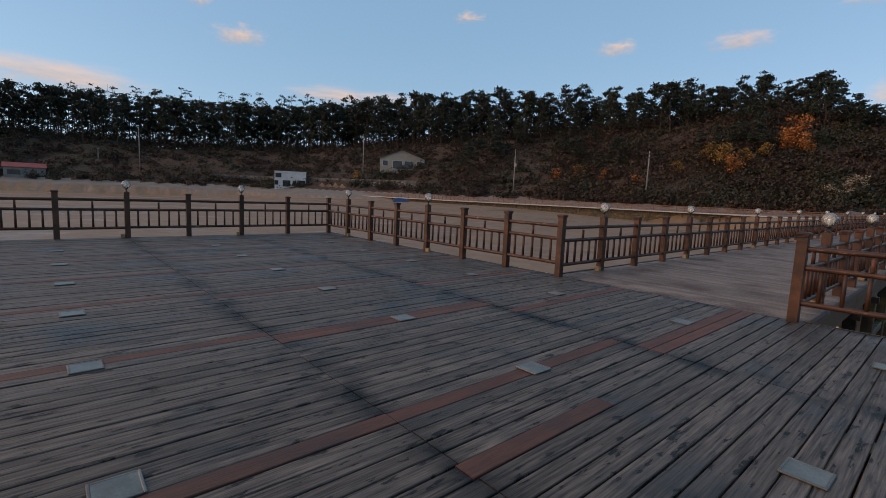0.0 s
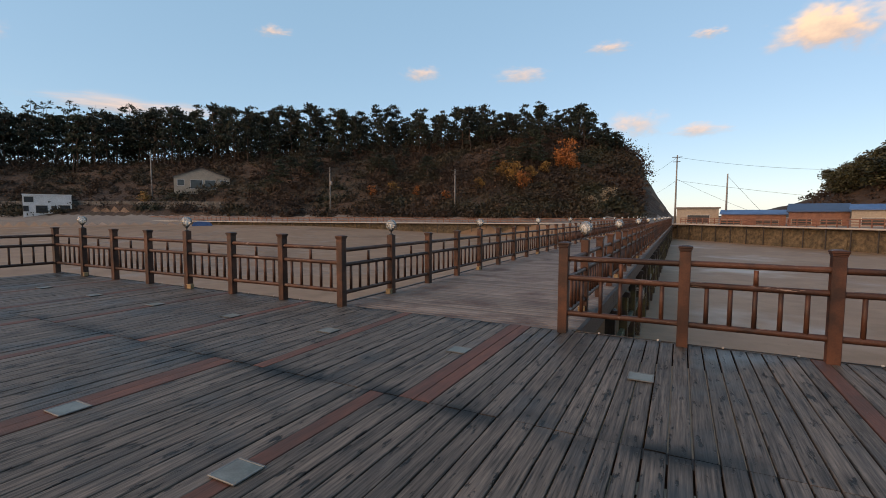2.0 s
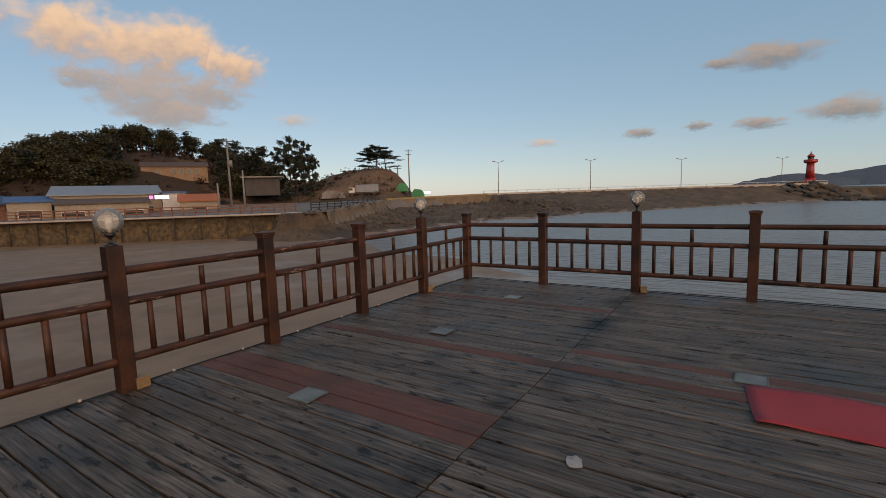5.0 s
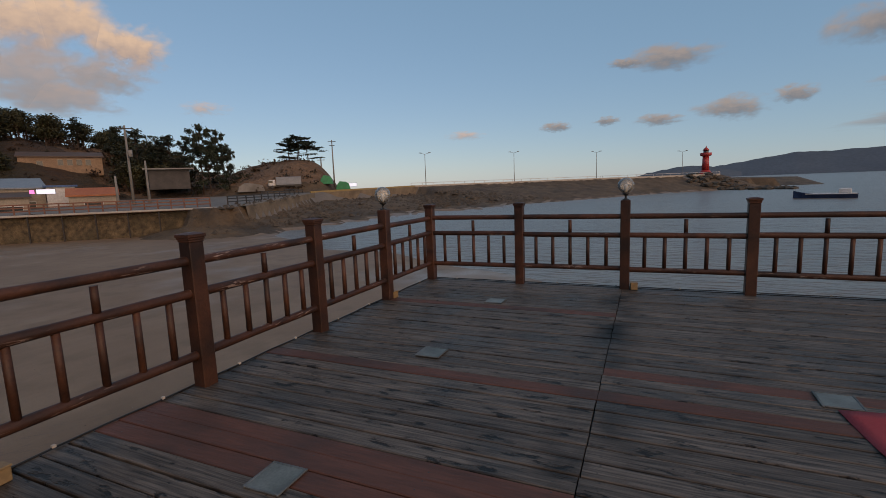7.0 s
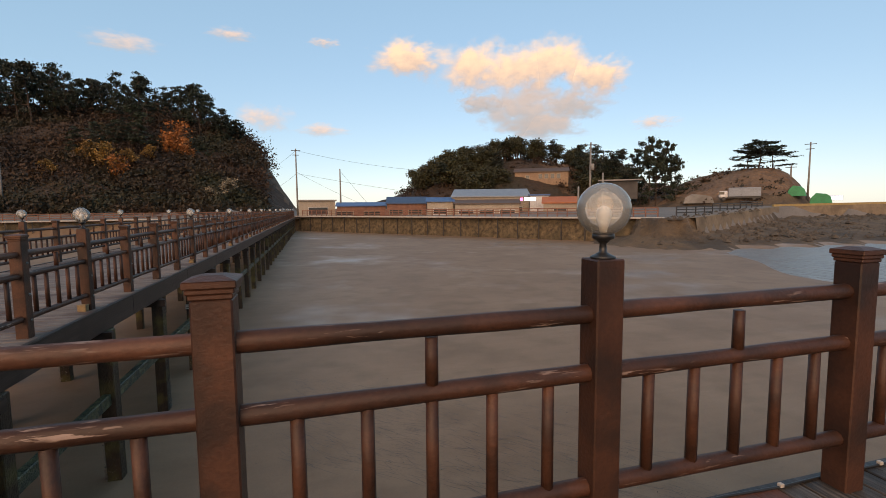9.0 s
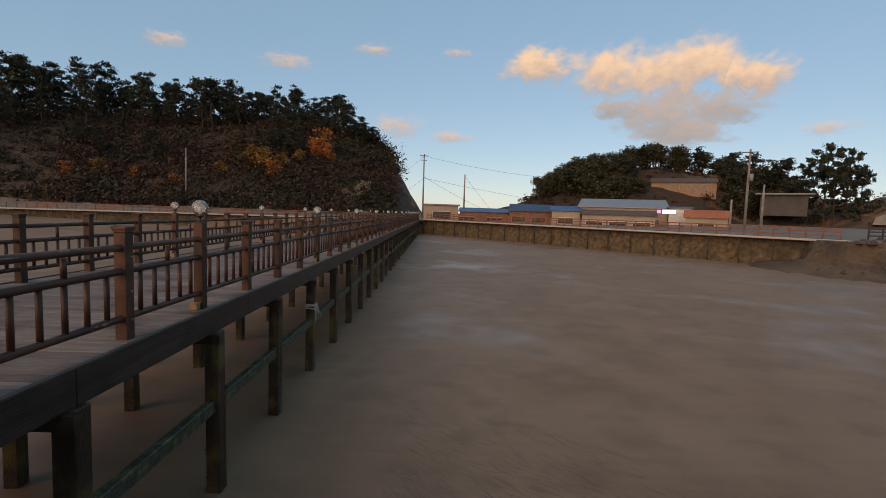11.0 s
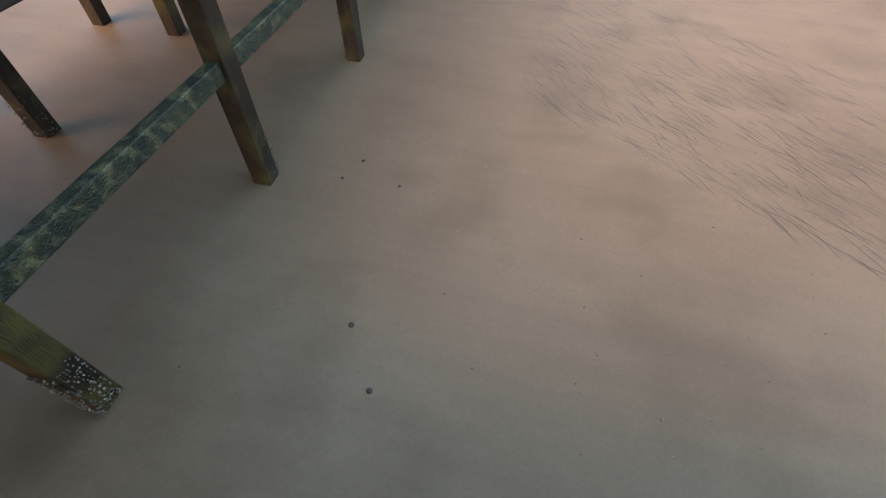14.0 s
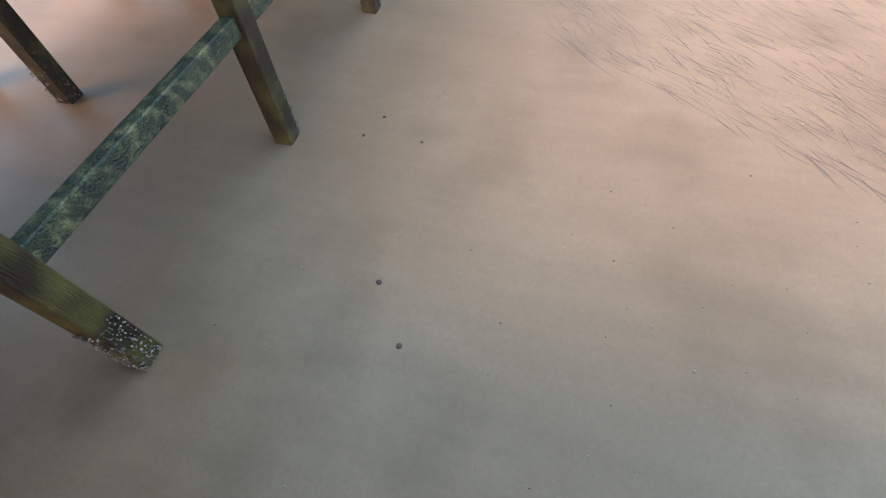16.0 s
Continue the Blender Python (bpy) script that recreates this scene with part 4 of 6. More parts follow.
def far_fence(a, b, z=0.0, h=1.05, material=None, step=1.3):
    a, b = Vector((*a, 0)), Vector((*b, 0))
    ln = (b - a).length
    t = thing("promenade_fence", "red-brown timber promenade fence along the shore", "fence", pose(a.x, a.y, z, 0, 0, math.degrees(math.atan2(b.y - a.y, b.x - a.x))), group="fences on the shore")
    me = square_mesh("post", 0.06, 0, h, material or M_FENCE)
    n = max(2, int(ln / step))
    for i in range(n + 1):
        part("post", me, None, t, m=pose(ln * i / n, 0, 0))
    for zz in (0.3, 0.65, h - 0.08):
        bm = B()
        box(bm, 0, -0.03, zz, ln, 0.03, zz + 0.12)
        part("rail", bm, material or M_FENCE, t)


far_fence((1.5, 89.2), (40.6, 41.8), 0.22)
for i in range(1, 4):
    p, q = WALL[i], WALL[i + 1]
    far_fence((p[0], p[1] + 2.2), (q[0], q[1] + 2.2))
quay = thing("quay_wall", "tan concrete quay wall above the rubble shore", "quay wall", kind="structure")
for a, b, z0, z1 in (((41.5, 37.4), (56.7, 45), 0.2, 0.72), ((56.7, 45), (73, 53.2), 0.72, 1.25), ((73, 53.2), (109, 49.2), 1.25, 1.72)):
    bm = B()
    d = Vector((b[1] - a[1], a[0] - b[0], 0)).normalized()
    vs = [bm.verts.new(p) for p in ((a[0] + d.x * 0.4, a[1] + d.y * 0.4, z0 - 2.4), (b[0] + d.x * 0.4, b[1] + d.y * 0.4, z1 - 2.4), (*b, z1), (*a, z0), (b[0] - d.x, b[1] - d.y, z1), (a[0] - d.x, a[1] - d.y, z0))]
    bm.faces.new(vs[:4]), bm.faces.new((vs[3], vs[2], vs[4], vs[5]))
    part("wall_face", bm, M_QUAY, quay)
for a, b, z in (((41, 39.5), (51, 44.5), 0.5), ((51, 44.5), (61, 49.5), 0.85), ((61, 49.5), (71, 54.5), 1.15)):
    far_fence(a, b, z - 0.15, 1.0, M_STEEL, 2.6)

# ---- trees and brush ----
def blade(bm, p, size, rg, flat=0.5):
    n = Vector((rg.gauss(0, 1), rg.gauss(0, 1), rg.gauss(0, 1) * flat + 0.8)).normalized()
    a = n.orthogonal().normalized()
    a.rotate(Matrix.Rotation(rg.uniform(0, 6.28), 3, n))
    b = n.cross(a)
    s = size * rg.uniform(0.6, 1.3)
    bm.faces.new([bm.verts.new(p + a * s * u + b * s * v) for u, v in ((-0.5, -0.35), (0.55, -0.2), (0.35, 0.45), (-0.4, 0.4))])


def pine_meshes(seed, spread=0.28, clumps=26, blades=58):
    """Trunk with limbs, and a crown of flattened clumps; one metre stands for the whole height."""
    rg = random.Random(seed)
    tr, cr = B(), B()
    lean = Vector((rg.uniform(-0.06, 0.06), rg.uniform(-0.06, 0.06), 0))
    pts = [Vector((0, 0, -0.06))] + [lean * (k / 6) ** 1.5 + Vector((rg.uniform(-0.012, 0.012), rg.uniform(-0.012, 0.012), k / 6 * 0.94)) for k in range(1, 7)]
    for k in range(6):
        tube(tr, pts[k], pts[k + 1], 0.017 * (1 - k / 7.5), 0.017 * (1 - (k + 1) / 7.5), 6, False)
    for c in range(clumps):
        h = (rg.uniform(0.2, 0.97) if c % 3 else rg.uniform(0.6, 0.99)) if c else 0.98
        k = min(5, int(h / 0.94 * 6))
        root = pts[k].lerp(pts[min(6, k + 1)], rg.random())
        reach = spread * rg.uniform(0.25, 1.0) * (1.15 - 0.75 * max(0, (h - 0.6) / 0.4))
        a = rg.uniform(0, 6.28)
        tip = Vector((root.x + reach * math.cos(a), root.y + reach * math.sin(a), h + rg.uniform(-0.02, 0.04)))
        if reach > 0.06:
            tube(tr, root, tip, 0.006, 0.003, 4, False)
        rx, rz = rg.uniform(0.045, 0.1), rg.uniform(0.022, 0.045)
        for _ in range(blades):
            d = Vector((rg.gauss(0, 0.5), rg.gauss(0, 0.5), rg.gauss(0, 0.5)))
            blade(cr, tip + Vector((d.x * rx, d.y * rx, d.z * rz)), 0.03, rg, 0.35)
    return mesh_of("trunk", tr, M_BARK), mesh_of("crown", cr, M_NEEDLE)


def bush_meshes(seed, material, lumps=16, blades=46):
    rg = random.Random(seed)
    tr, cr = B(), B()
    tube(tr, (0, 0, -0.1), (0.02, 0, 0.5), 0.03, 0.018, 6, False)
    for c in range(lumps):
        a, h = rg.uniform(0, 6.28), rg.uniform(0.3, 0.92)
        r = rg.uniform(0.05, 0.36) * math.sqrt(max(0.05, 1 - ((h - 0.5) / 0.5) ** 2))
        tip = Vector((r * math.cos(a), r * math.sin(a), h))
        tube(tr, (0.01, 0, 0.3), tip, 0.009, 0.004, 4, False)
        for _ in range(blades):
            d = Vector((rg.gauss(0, 0.5), rg.gauss(0, 0.5), rg.gauss(0, 0.5)))
            blade(cr, tip + d * 0.14, 0.055, rg, 1.0)
    return mesh_of("trunk", tr, M_BARK), mesh_of("crown", cr, material)


def plant(name, meshes, x, y, z, size, width, label, category, group):
    t = thing(name, label, category, pose(x, y, z, 0, 0, rng.uniform(0, 360)) @ Matrix.Diagonal((size * width, size * width, size, 1)), group)
    part("trunk", meshes[0], None, t), part("crown", meshes[1], None, t)


PINES = [pine_meshes(s, sp) for s, sp in ((1, 0.19), (2, 0.24), (3, 0.29), (4, 0.22), (5, 0.3), (6, 0.26), (7, 0.17))]
WIDE = [pine_meshes(s, 0.42, 40, 90) for s in (11, 12)]
OAKS = [bush_meshes(s, M_OAK) for s in (21, 22, 23)]


def hill_z(x, y):
    return float(ground_height(np.array([x]), np.array([y]))[0])


def ridge_pines():
    rg = random.Random(17)
    for i in range(225):
        az = 5.8 + 96 * ((i + rg.random()) / 225) ** 1.15
        d = np.interp(az, RIDGE_AZ, RIDGE_D) + rg.choice((-14, -8, -3, 2, 6)) + rg.uniform(-3, 3)
        x, y = pol(az, d, E0)
        z = hill_z(x, y)
        top = up(d, np.interp(az, TOP_AZ, TOP_EL) * rg.choice((0.8, 0.87, 0.93, 0.97, 1.0, 1.03)) * rg.uniform(0.98, 1.02))
        if az < 7.4 and z < 3:
            continue
        h = max(3.0, min(top - z, 6.5 if az < 7.4 else 19.0))
        plant("pine_tree", rg.choice(PINES), x, y, z - 0.3, h, rg.uniform(0.75, 1.05), "tall dark green pine on the hill ridge", "tree", "pines on the long ridge")
    for i in range(26):
        az = 15 + 32 * rg.random()
        d = np.interp(az, RIDGE_AZ, RIDGE_D) - rg.uniform(16, 40)
        x, y = pol(az, d, E0)
        plant("pine_tree", rg.choice(PINES), x, y, hill_z(x, y) - 0.3, rg.uniform(5, 9), rg.uniform(1.0, 1.4), "smaller dark pine on the hill slope", "tree", "pines on the slope")


def flank_pines():
    rg = random.Random(29)
    for i in range(12):
        az = rg.uniform(6.2, 9.0)
        d = float(np.interp(az, RIDGE_AZ, RIDGE_D)) - rg.uniform(2, 17)
        x, y = pol(az, d, E0)
        z = hill_z(x, y)
        if z > 4:
            plant("pine_tree", rg.choice(PINES), x, y, z - 0.3, rg.uniform(4, 7), rg.uniform(1.2, 1.5), "dark pine on the hill's steep flank", "tree", "pines on the slope")


def second_hill():
    rg = random.Random(23)
    for i in range(250):
        t = rg.random()
        az = -12.5 - 25 * t
        d = np.interp(-az, [11, 19, 25, 37], [148, 136, 135, 132]) + rg.uniform(-26, 6)
        x, y = pol(az, d, E3)
        z = hill_z(x, y)
        if z < 2 or (-32 < az < -23.5 and d < 128):
            continue
        if rg.random() < 0.85:
            plant("broadleaf_tree", rg.choice(OAKS), x, y, z - 0.5, rg.uniform(4.0, 6.2), rg.uniform(1.0, 1.35), "dense dull green tree on the round hill", "tree", "trees on the round hill")
        else:
            plant("pine_tree", rg.choice(PINES), x, y, z - 0.3, rg.uniform(4.5, 6.5), rg.uniform(1.1, 1.5), "dark pine on the round hill", "tree", "pines on the round hill")
    for az, d, top, w in ((-33.8, 112, 6.6, 1.0), (-35.6, 116, 6.0, 1.0), (-36.6, 112, 6.2, 1.1), (-32.2, 120, 7.0, 1.0)):
        x, y = pol(az, d, E8)
        z = hill_z(x, y)
        plant("pine_tree", rg.choice(PINES), x, y, z - 0.3, up(d, top + 0.3) - z, w, "tall pine beside the houses", "tree", "pines by the houses")
    for az, d, top, w in ((-39.6, 105, 7.1, 0.9), (-41.2, 106, 6.6, 0.8), (-38.4, 107, 5.6, 0.9), (-42.2, 107, 5.2, 0.8), (-40.3, 103, 5.4, 0.9)):
        x, y = pol(az, d, E8)
        z = hill_z(x, y)
        plant("pine_tree", rg.choice(WIDE), x, y, z - 0.3, up(d, top + 0.3) - z, w * 0.8, "broad dark pine in front of the bluff", "tree", "broad pines")
    for az, d, top, w in ((-49.8, 114, 6.3, 1.9), (-50.9, 115, 5.8, 1.8), (-48.8, 115, 5.5, 1.8)):
        x, y = pol(az, d, E8)
        z = hill_z(x, y)
        plant("pine_tree", rg.choice(WIDE), x, y, z - 0.3, max(3.0, up(d, top + 0.2) - z), w, "windswept pine on top of the bluff", "tree", "broad pines")


def brush():
    """Shrubs and dry undergrowth over the slopes."""
    rg = random.Random(31)
    cr = B()
    verts, faces = [], []
    def clump(x, y, z, r, n):
        for _ in range(n):
            p = Vector((x + rg.gauss(0, r * 0.5), y + rg.gauss(0, r * 0.5), z + abs(rg.gauss(0, r * 0.45))))
            nn = Vector((rg.gauss(0, 1), rg.gauss(0, 1), rg.gauss(0, 1) + 0.4)).normalized()
            a = nn.orthogonal().normalized()
            b = nn.cross(a)
            s = rg.uniform(0.14, 0.36)
            k = len(verts)
            for u, v in ((-1, -0.6), (1, -0.4), (0.2, 1)):
                verts.append(p + a * s * u + b * s * v)
            faces.append((k, k + 1, k + 2))
    n = 0
    while n < 5400:
        az, back = (rg.uniform(4, 102) if n % 3 else rg.uniform(4, 36)), (rg.uniform(-5, 60) if n % 4 else rg.uniform(-5, 8))
        d = np.interp(az, RIDGE_AZ, RIDGE_D) - back
        x, y = pol(az, d, E0)
        z = hill_z(x, y)
        n += 1
        if z > 0.9:
            clump(x, y, z, rg.uniform(0.9, 2.2) if back > 8 else rg.uniform(2.0, 4.6), 84)
    for _ in range(500):
        az = rg.uniform(-52, -10)
        x, y = pol(az, rg.uniform(96, 140), E8)
        z = hill_z(x, y)
        if z > 1.5:
            clump(x, y, z, rg.uniform(0.7, 1.4), 26)
    me = bpy.data.meshes.new("undergrowth")
    me.from_pydata(verts, [], faces)
    me.materials.append(M_BRUSH)
    cr.free()
    tagged(new("undergrowth", me), "brown and green autumn undergrowth over the hill slopes", "bushes", kind="stuff")


def on_slope(az, el, eye, d0=100.0, d1=250.0):
    """The nearest place along an azimuth where the ground rises to that elevation."""
    d = d0
    while d < d1:
        x, y = pol(az, d, eye)
        z = hill_z(x, y)
        if z >= up(d, el):
            return x, y, z, d
        d += 1.5
    return x, y, z, d


def autumn_trees():
    rg = random.Random(41)
    sets = ((bush_meshes(51, M_ORANGE), "orange autumn tree on the hill slope"), (bush_meshes(52, M_YELLOW), "yellow autumn tree on the hill slope"),
            (bush_meshes(53, M_REED, 8, 40), "pale dry bush at the hill's foot"))
    for az, el, size, kind in ((12.3, 5.6, 7.5, 0), (11.6, 5.0, 5.5, 0), (13.0, 5.2, 5.0, 0), (18.2, 3.4, 6.0, 1), (17.2, 2.8, 5.0, 0), (19.4, 4.2, 5.0, 1), (16.4, 3.8, 4.0, 1), (7.4, 1.0, 4.5, 2), (9.2, 0.9, 3.0, 2),
                               (33, 2.2, 4, 1), (35.5, 2.0, 3.4, 0), (59.5, 0.9, 4, 1), (30, 2.0, 3.4, 0), (22.5, 3.0, 3.5, 1), (26.5, 1.6, 3.0, 0), (14.6, 4.6, 3.6, 1)):
        x, y, z, d = on_slope(az, el, E0)
        plant("autumn_tree", sets[kind][0], x, y, z - 0.2, size, 1.1, sets[kind][1], "tree", "autumn trees")


def deep_wood():
    """The many further pines that fill the wood behind the ridge's front rows."""
    rg = random.Random(61)
    verts, faces, bark = [], [], []
    for i in range(260):
        az = 11 + 90 * ((i + rg.random()) / 260) ** 0.9
        d = float(np.interp(az, RIDGE_AZ, RIDGE_D)) + rg.uniform(4, 26)
        x, y = pol(az, d, E0)
        z = hill_z(x, y) - 0.4
        top = up(d, float(np.interp(az, TOP_AZ, TOP_EL)) * rg.uniform(0.72, 0.96))
        h = max(5.0, top - z)
        lean = rg.uniform(-0.05, 0.05) * h
        k = len(verts)
        for zz, r, off in ((0, 0.24, 0), (0.55, 0.16, 0.5), (0.97, 0.05, 1)):
            verts += [Vector((x + lean * off + r * math.cos(a), y + r * math.sin(a), z + h * zz)) for a in (0, 2.1, 4.2)]
        for lv in (0, 3):
            faces += [(k + lv + a, k + lv + (a + 1) % 3, k + lv + 3 + (a + 1) % 3, k + lv + 3 + a) for a in range(3)]
        bark += [1] * 6
        for c in range(20):
            f = rg.uniform(0.18, 0.98)
            reach, a = rg.uniform(0.2, 1.0) * h * 0.2 * (1.1 - 0.7 * f), rg.uniform(0, 6.28)
            p = Vector((x + lean * f + reach * math.cos(a), y + reach * math.sin(a), z + h * f))
            for _ in range(15):
                b = p + Vector((rg.gauss(0, 0.6), rg.gauss(0, 0.6), rg.gauss(0, 0.28)))
                u = Vector((rg.gauss(0, 1), rg.gauss(0, 1), rg.gauss(0, 0.5))).normalized() * rg.uniform(0.3, 0.7)
                v = Vector((rg.gauss(0, 1), rg.gauss(0, 1), rg.gauss(0, 0.7))).normalized() * rg.uniform(0.2, 0.45)
                k = len(verts)
                verts += [b - u, b + v, b + u, b - v]
                faces.append((k, k + 1, k + 2, k + 3))
                bark.append(0)
    me = bpy.data.meshes.new("pine_wood")
    me.from_pydata(verts, [], faces)
    me.materials.append(M_NEEDLE), me.materials.append(M_BARK)
    me.polygons.foreach_set("material_index", np.array(bark, np.int32))
    tagged(new("pine_wood", me), "dark pine wood behind the hill ridge", "trees", kind="stuff")


ridge_pines()
flank_pines()
deep_wood()
second_hill()
brush()
autumn_trees()


# ---- buildings ----
def building(name, label, az, d, eye, width, depth, z0, h, wall_m, roof_m, roof="flat", windows=(), rise=1.0, turn=0.0, over=0.3, door=None):
    """Front faces the platform. windows: (x from the middle, sill, width, height)."""
    x, y = pol(az, d, eye)
    t = thing(name, label, "building", pose(x, y, z0, 0, 0, az + turn))
    bm = B()
    box(bm, -width / 2, 0, -1.0, width / 2, depth, h)
    part("wall", bm, wall_m, t)
    bm = B()
    w, f, bk = width / 2 + over, -over, depth + over
    if roof == "flat":
        box(bm, -w, f, h, w, bk, h + 0.25)
    elif roof == "shed":
        v = [(-w, f, h), (w, f, h), (w, bk, h + rise), (-w, bk, h + rise), (-w, f, h + 0.15), (w, f, h + 0.15), (w, bk, h + rise + 0.15), (-w, bk, h + rise + 0.15)]
        vs = [bm.verts.new(p) for p in v]
        for q in ((3, 2, 1, 0), (4, 5, 6, 7), (0, 1, 5, 4), (1, 2, 6, 5), (2, 3, 7, 6), (3, 0, 4, 7)):
            bm.faces.new([vs[i] for i in q])
    elif roof == "gable":      # ridge along the width
        m = depth / 2
        for s in (1, -1):
            a, b = (f, bk)[s < 0], m
            vs = [bm.verts.new(p) for p in ((-w, a, h - 0.1), (w, a, h - 0.1), (w, b, h + rise), (-w, b, h + rise), (-w, a, h + 0.08), (w, a, h + 0.08), (w, b, h + rise + 0.18), (-w, b, h + rise + 0.18))]
            for q in ((3, 2, 1, 0), (4, 5, 6, 7), (0, 1, 5, 4), (1, 2, 6, 5), (2, 3, 7, 6), (3, 0, 4, 7)):
                bm.faces.new([vs[i] for i in q])
    elif roof == "front":      # gable towards the platform
        for s in (1, -1):
            vs = [bm.verts.new(p) for p in ((s * w, f, h - 0.1), (s * w, bk, h - 0.1), (0, bk, h + rise), (0, f, h + rise), (s * w, f, h + 0.08), (s * w, bk, h + 0.08), (0, bk, h + rise + 0.18), (0, f, h + rise + 0.18))]
            for q in ((3, 2, 1, 0), (4, 5, 6, 7), (0, 1, 5, 4), (1, 2, 6, 5), (2, 3, 7, 6), (3, 0, 4, 7)):
                bm.faces.new([vs[i] for i in q])
        part("gable_wall", bm_gable(width, depth, h, rise), wall_m, t)
    bmesh.ops.recalc_face_normals(bm, faces=bm.faces)
    part("roof", bm, roof_m, t)
    for wx, sill, ww, wh in windows:
        fr = B()
        box(fr, wx - ww / 2 - 0.08, -0.05, sill - 0.08, wx + ww / 2 + 0.08, 0.02, sill + wh + 0.08)
        wo = part("window", fr, M_CREAM if wall_m is not M_CREAM else M_WHITE, t)
        pn = B()
        box(pn, wx - ww / 2, -0.07, sill, wx + ww / 2, -0.052, sill + wh)
        part("pane", pn, M_WINDOW, wo)
    if door:
        bm = B()
        box(bm, door[0] - door[1] / 2, -0.06, 0, door[0] + door[1] / 2, -0.003, door[2])
        part("door", bm, M_STEEL, t)
    return t


def bm_gable(width, depth, h, rise):
    bm = B()
    for y in (0.0, depth):
        bm.faces.new([bm.verts.new(p) for p in ((-width / 2, y, h), (width / 2, y, h), (0, y, h + rise))])
    return bm


def put_building(name, label, az0, az1, d, eye, el0, el1, **kw):
    """Width from the two azimuths, base and eaves height from the elevations."""
    wide = d * 2 * math.tan(radians(abs(az1 - az0) / 2))
    lift_by = 0.5 if eye is E8 else 0.3
    z0, z1 = up(d, el0 + lift_by), up(d, el1 + lift_by)
    if eye is E0 or el0 > 1.5:
        x, y, z, d = on_slope((az0 + az1) / 2, el0 + lift_by, eye, 150.0 if eye is E0 else 92.0)
        wide, z0 = d * 2 * math.tan(radians(abs(az1 - az0) / 2)), z
        z1 = z0 + up(d, el1) - up(d, el0)
    return building(name, label, (az0 + az1) / 2, d, eye, wide, kw.pop("depth", 6.0), z0, z1 - z0, **kw)


put_building("white_house", "white two-storey box house with dark ground-floor openings", 68.9, 65.4, 170, E0, -0.3, 1.45, depth=7, wall_m=M_WHITE, roof_m=M_WHITE, over=0.1,
             windows=((-3.6, 3.0, 1.7, 1.3), (-4.2, 0.7, 1.0, 1.3), (-1.2, 0.3, 2.2, 1.8), (3.4, 0.2, 2.0, 2.0), (1.2, 0.9, 1.0, 1.1)))
put_building("hill_house", "weathered white house with a veranda on the slope", 56.8, 51.4, 175, E0, 2.3, 3.7, depth=9, wall_m=M_CREAM, roof_m=M_DKROOF, roof="front", rise=2.6,
             windows=((-5.4, 1.3, 1.6, 1.6), (5.4, 1.3, 1.6, 1.6), (-1.5, 0.5, 3.0, 2.4), (2.0, 0.5, 2.6, 2.4)))
put_building("red_roof_house", "low shed with a red roof by the beach", 92.3, 89.4, 205, E0, -0.4, 0.45, depth=7, wall_m=M_CONC, roof_m=M_REDROOF, roof="gable", rise=1.3, windows=((-2.5, 0.6, 3.0, 1.5), (2.0, 0.6, 1.5, 1.5)))
put_building("tan_house", "tan two-storey house with a row of lit windows", -24.5, -30.8, 104, E8, 2.0, 3.3, depth=8, wall_m=M_TANWALL, roof_m=M_BROWNROOF, roof="gable", rise=1.0,
             windows=tuple((x, 1.0, 0.75, 1.0) for x in (-0.2, 1.2, 2.6, 4.0)) + ((-3.2, 0.9, 0.8, 0.8),))
put_building("market_shed", "small white shop front with a grey shutter", 1.5, -2.7, 94, E8, -1.5, 0.42, depth=4, wall_m=M_CREAM, roof_m=M_CONC, windows=((0.2, 0.5, 3.6, 1.4),))
put_building("blue_stall", "low market stall under blue tarpaulins", -2.9, -8.7, 88, E8, -1.5, -0.25, depth=5, wall_m=M_FENCE, roof_m=M_BLUE, roof="shed", rise=0.7, windows=((-3, 0.3, 3, 0.7), (2, 0.3, 3, 0.7)))
put_building("blue_stall", "low seafood stall with a dark blue roof", -8.9, -13.7, 86, E8, -1.5, 0.0, depth=5, wall_m=M_FENCE, roof_m=M_NAVY, roof="shed", rise=1.3, windows=((-2, 0.3, 2.4, 0.9), (1.5, 0.3, 2.4, 0.9)))
put_building("blue_stall", "low seafood stall with a bright blue awning", -13.8, -17.0, 82, E8, -1.5, 0.2, depth=4, wall_m=M_CREAM, roof_m=M_BLUE, roof="shed", rise=0.8, windows=((0, 0.3, 2.4, 1.0),))
put_building("restaurant", "long low restaurant with a grey-blue metal roof", -16.9, -26.2, 84, E8, -1.5, 0.75, depth=8, wall_m=M_CREAM, roof_m=M_GREYROOF, roof="shed", rise=1.6,
             windows=((-5, 0.5, 2.2, 1.0), (-2, 0.5, 2.2, 1.0), (1.4, 0.5, 2.2, 1.0), (4.6, 0.5, 2.2, 1.0)))
put_building("restaurant_porch", "low brown-roofed porch in front of the restaurant", -17.2, -25.0, 80, E8, -1.5, -0.1, depth=3.2, wall_m=M_CREAM, roof_m=M_BROWNROOF, roof="shed", rise=0.7, windows=((-3.5, 0.3, 2.5, 0.6), (0, 0.3, 2.5, 0.6), (3.5, 0.3, 2.5, 0.6)))
put_building("orange_hut", "small hut with a bright orange roof", -27.9, -31.8, 78, E8, -1.5, -0.05, depth=4, wall_m=M_CREAM, roof_m=M_ORROOF, roof="gable", rise=0.9, windows=((0, 0.3, 2, 0.7),))
put_building("light_blue_shop", "flat-roofed shop with a pale blue fascia", -26.3, -28.5, 83, E8, -1.5, 0.85, depth=4, wall_m=M_WHITE, roof_m=M_BLUE)
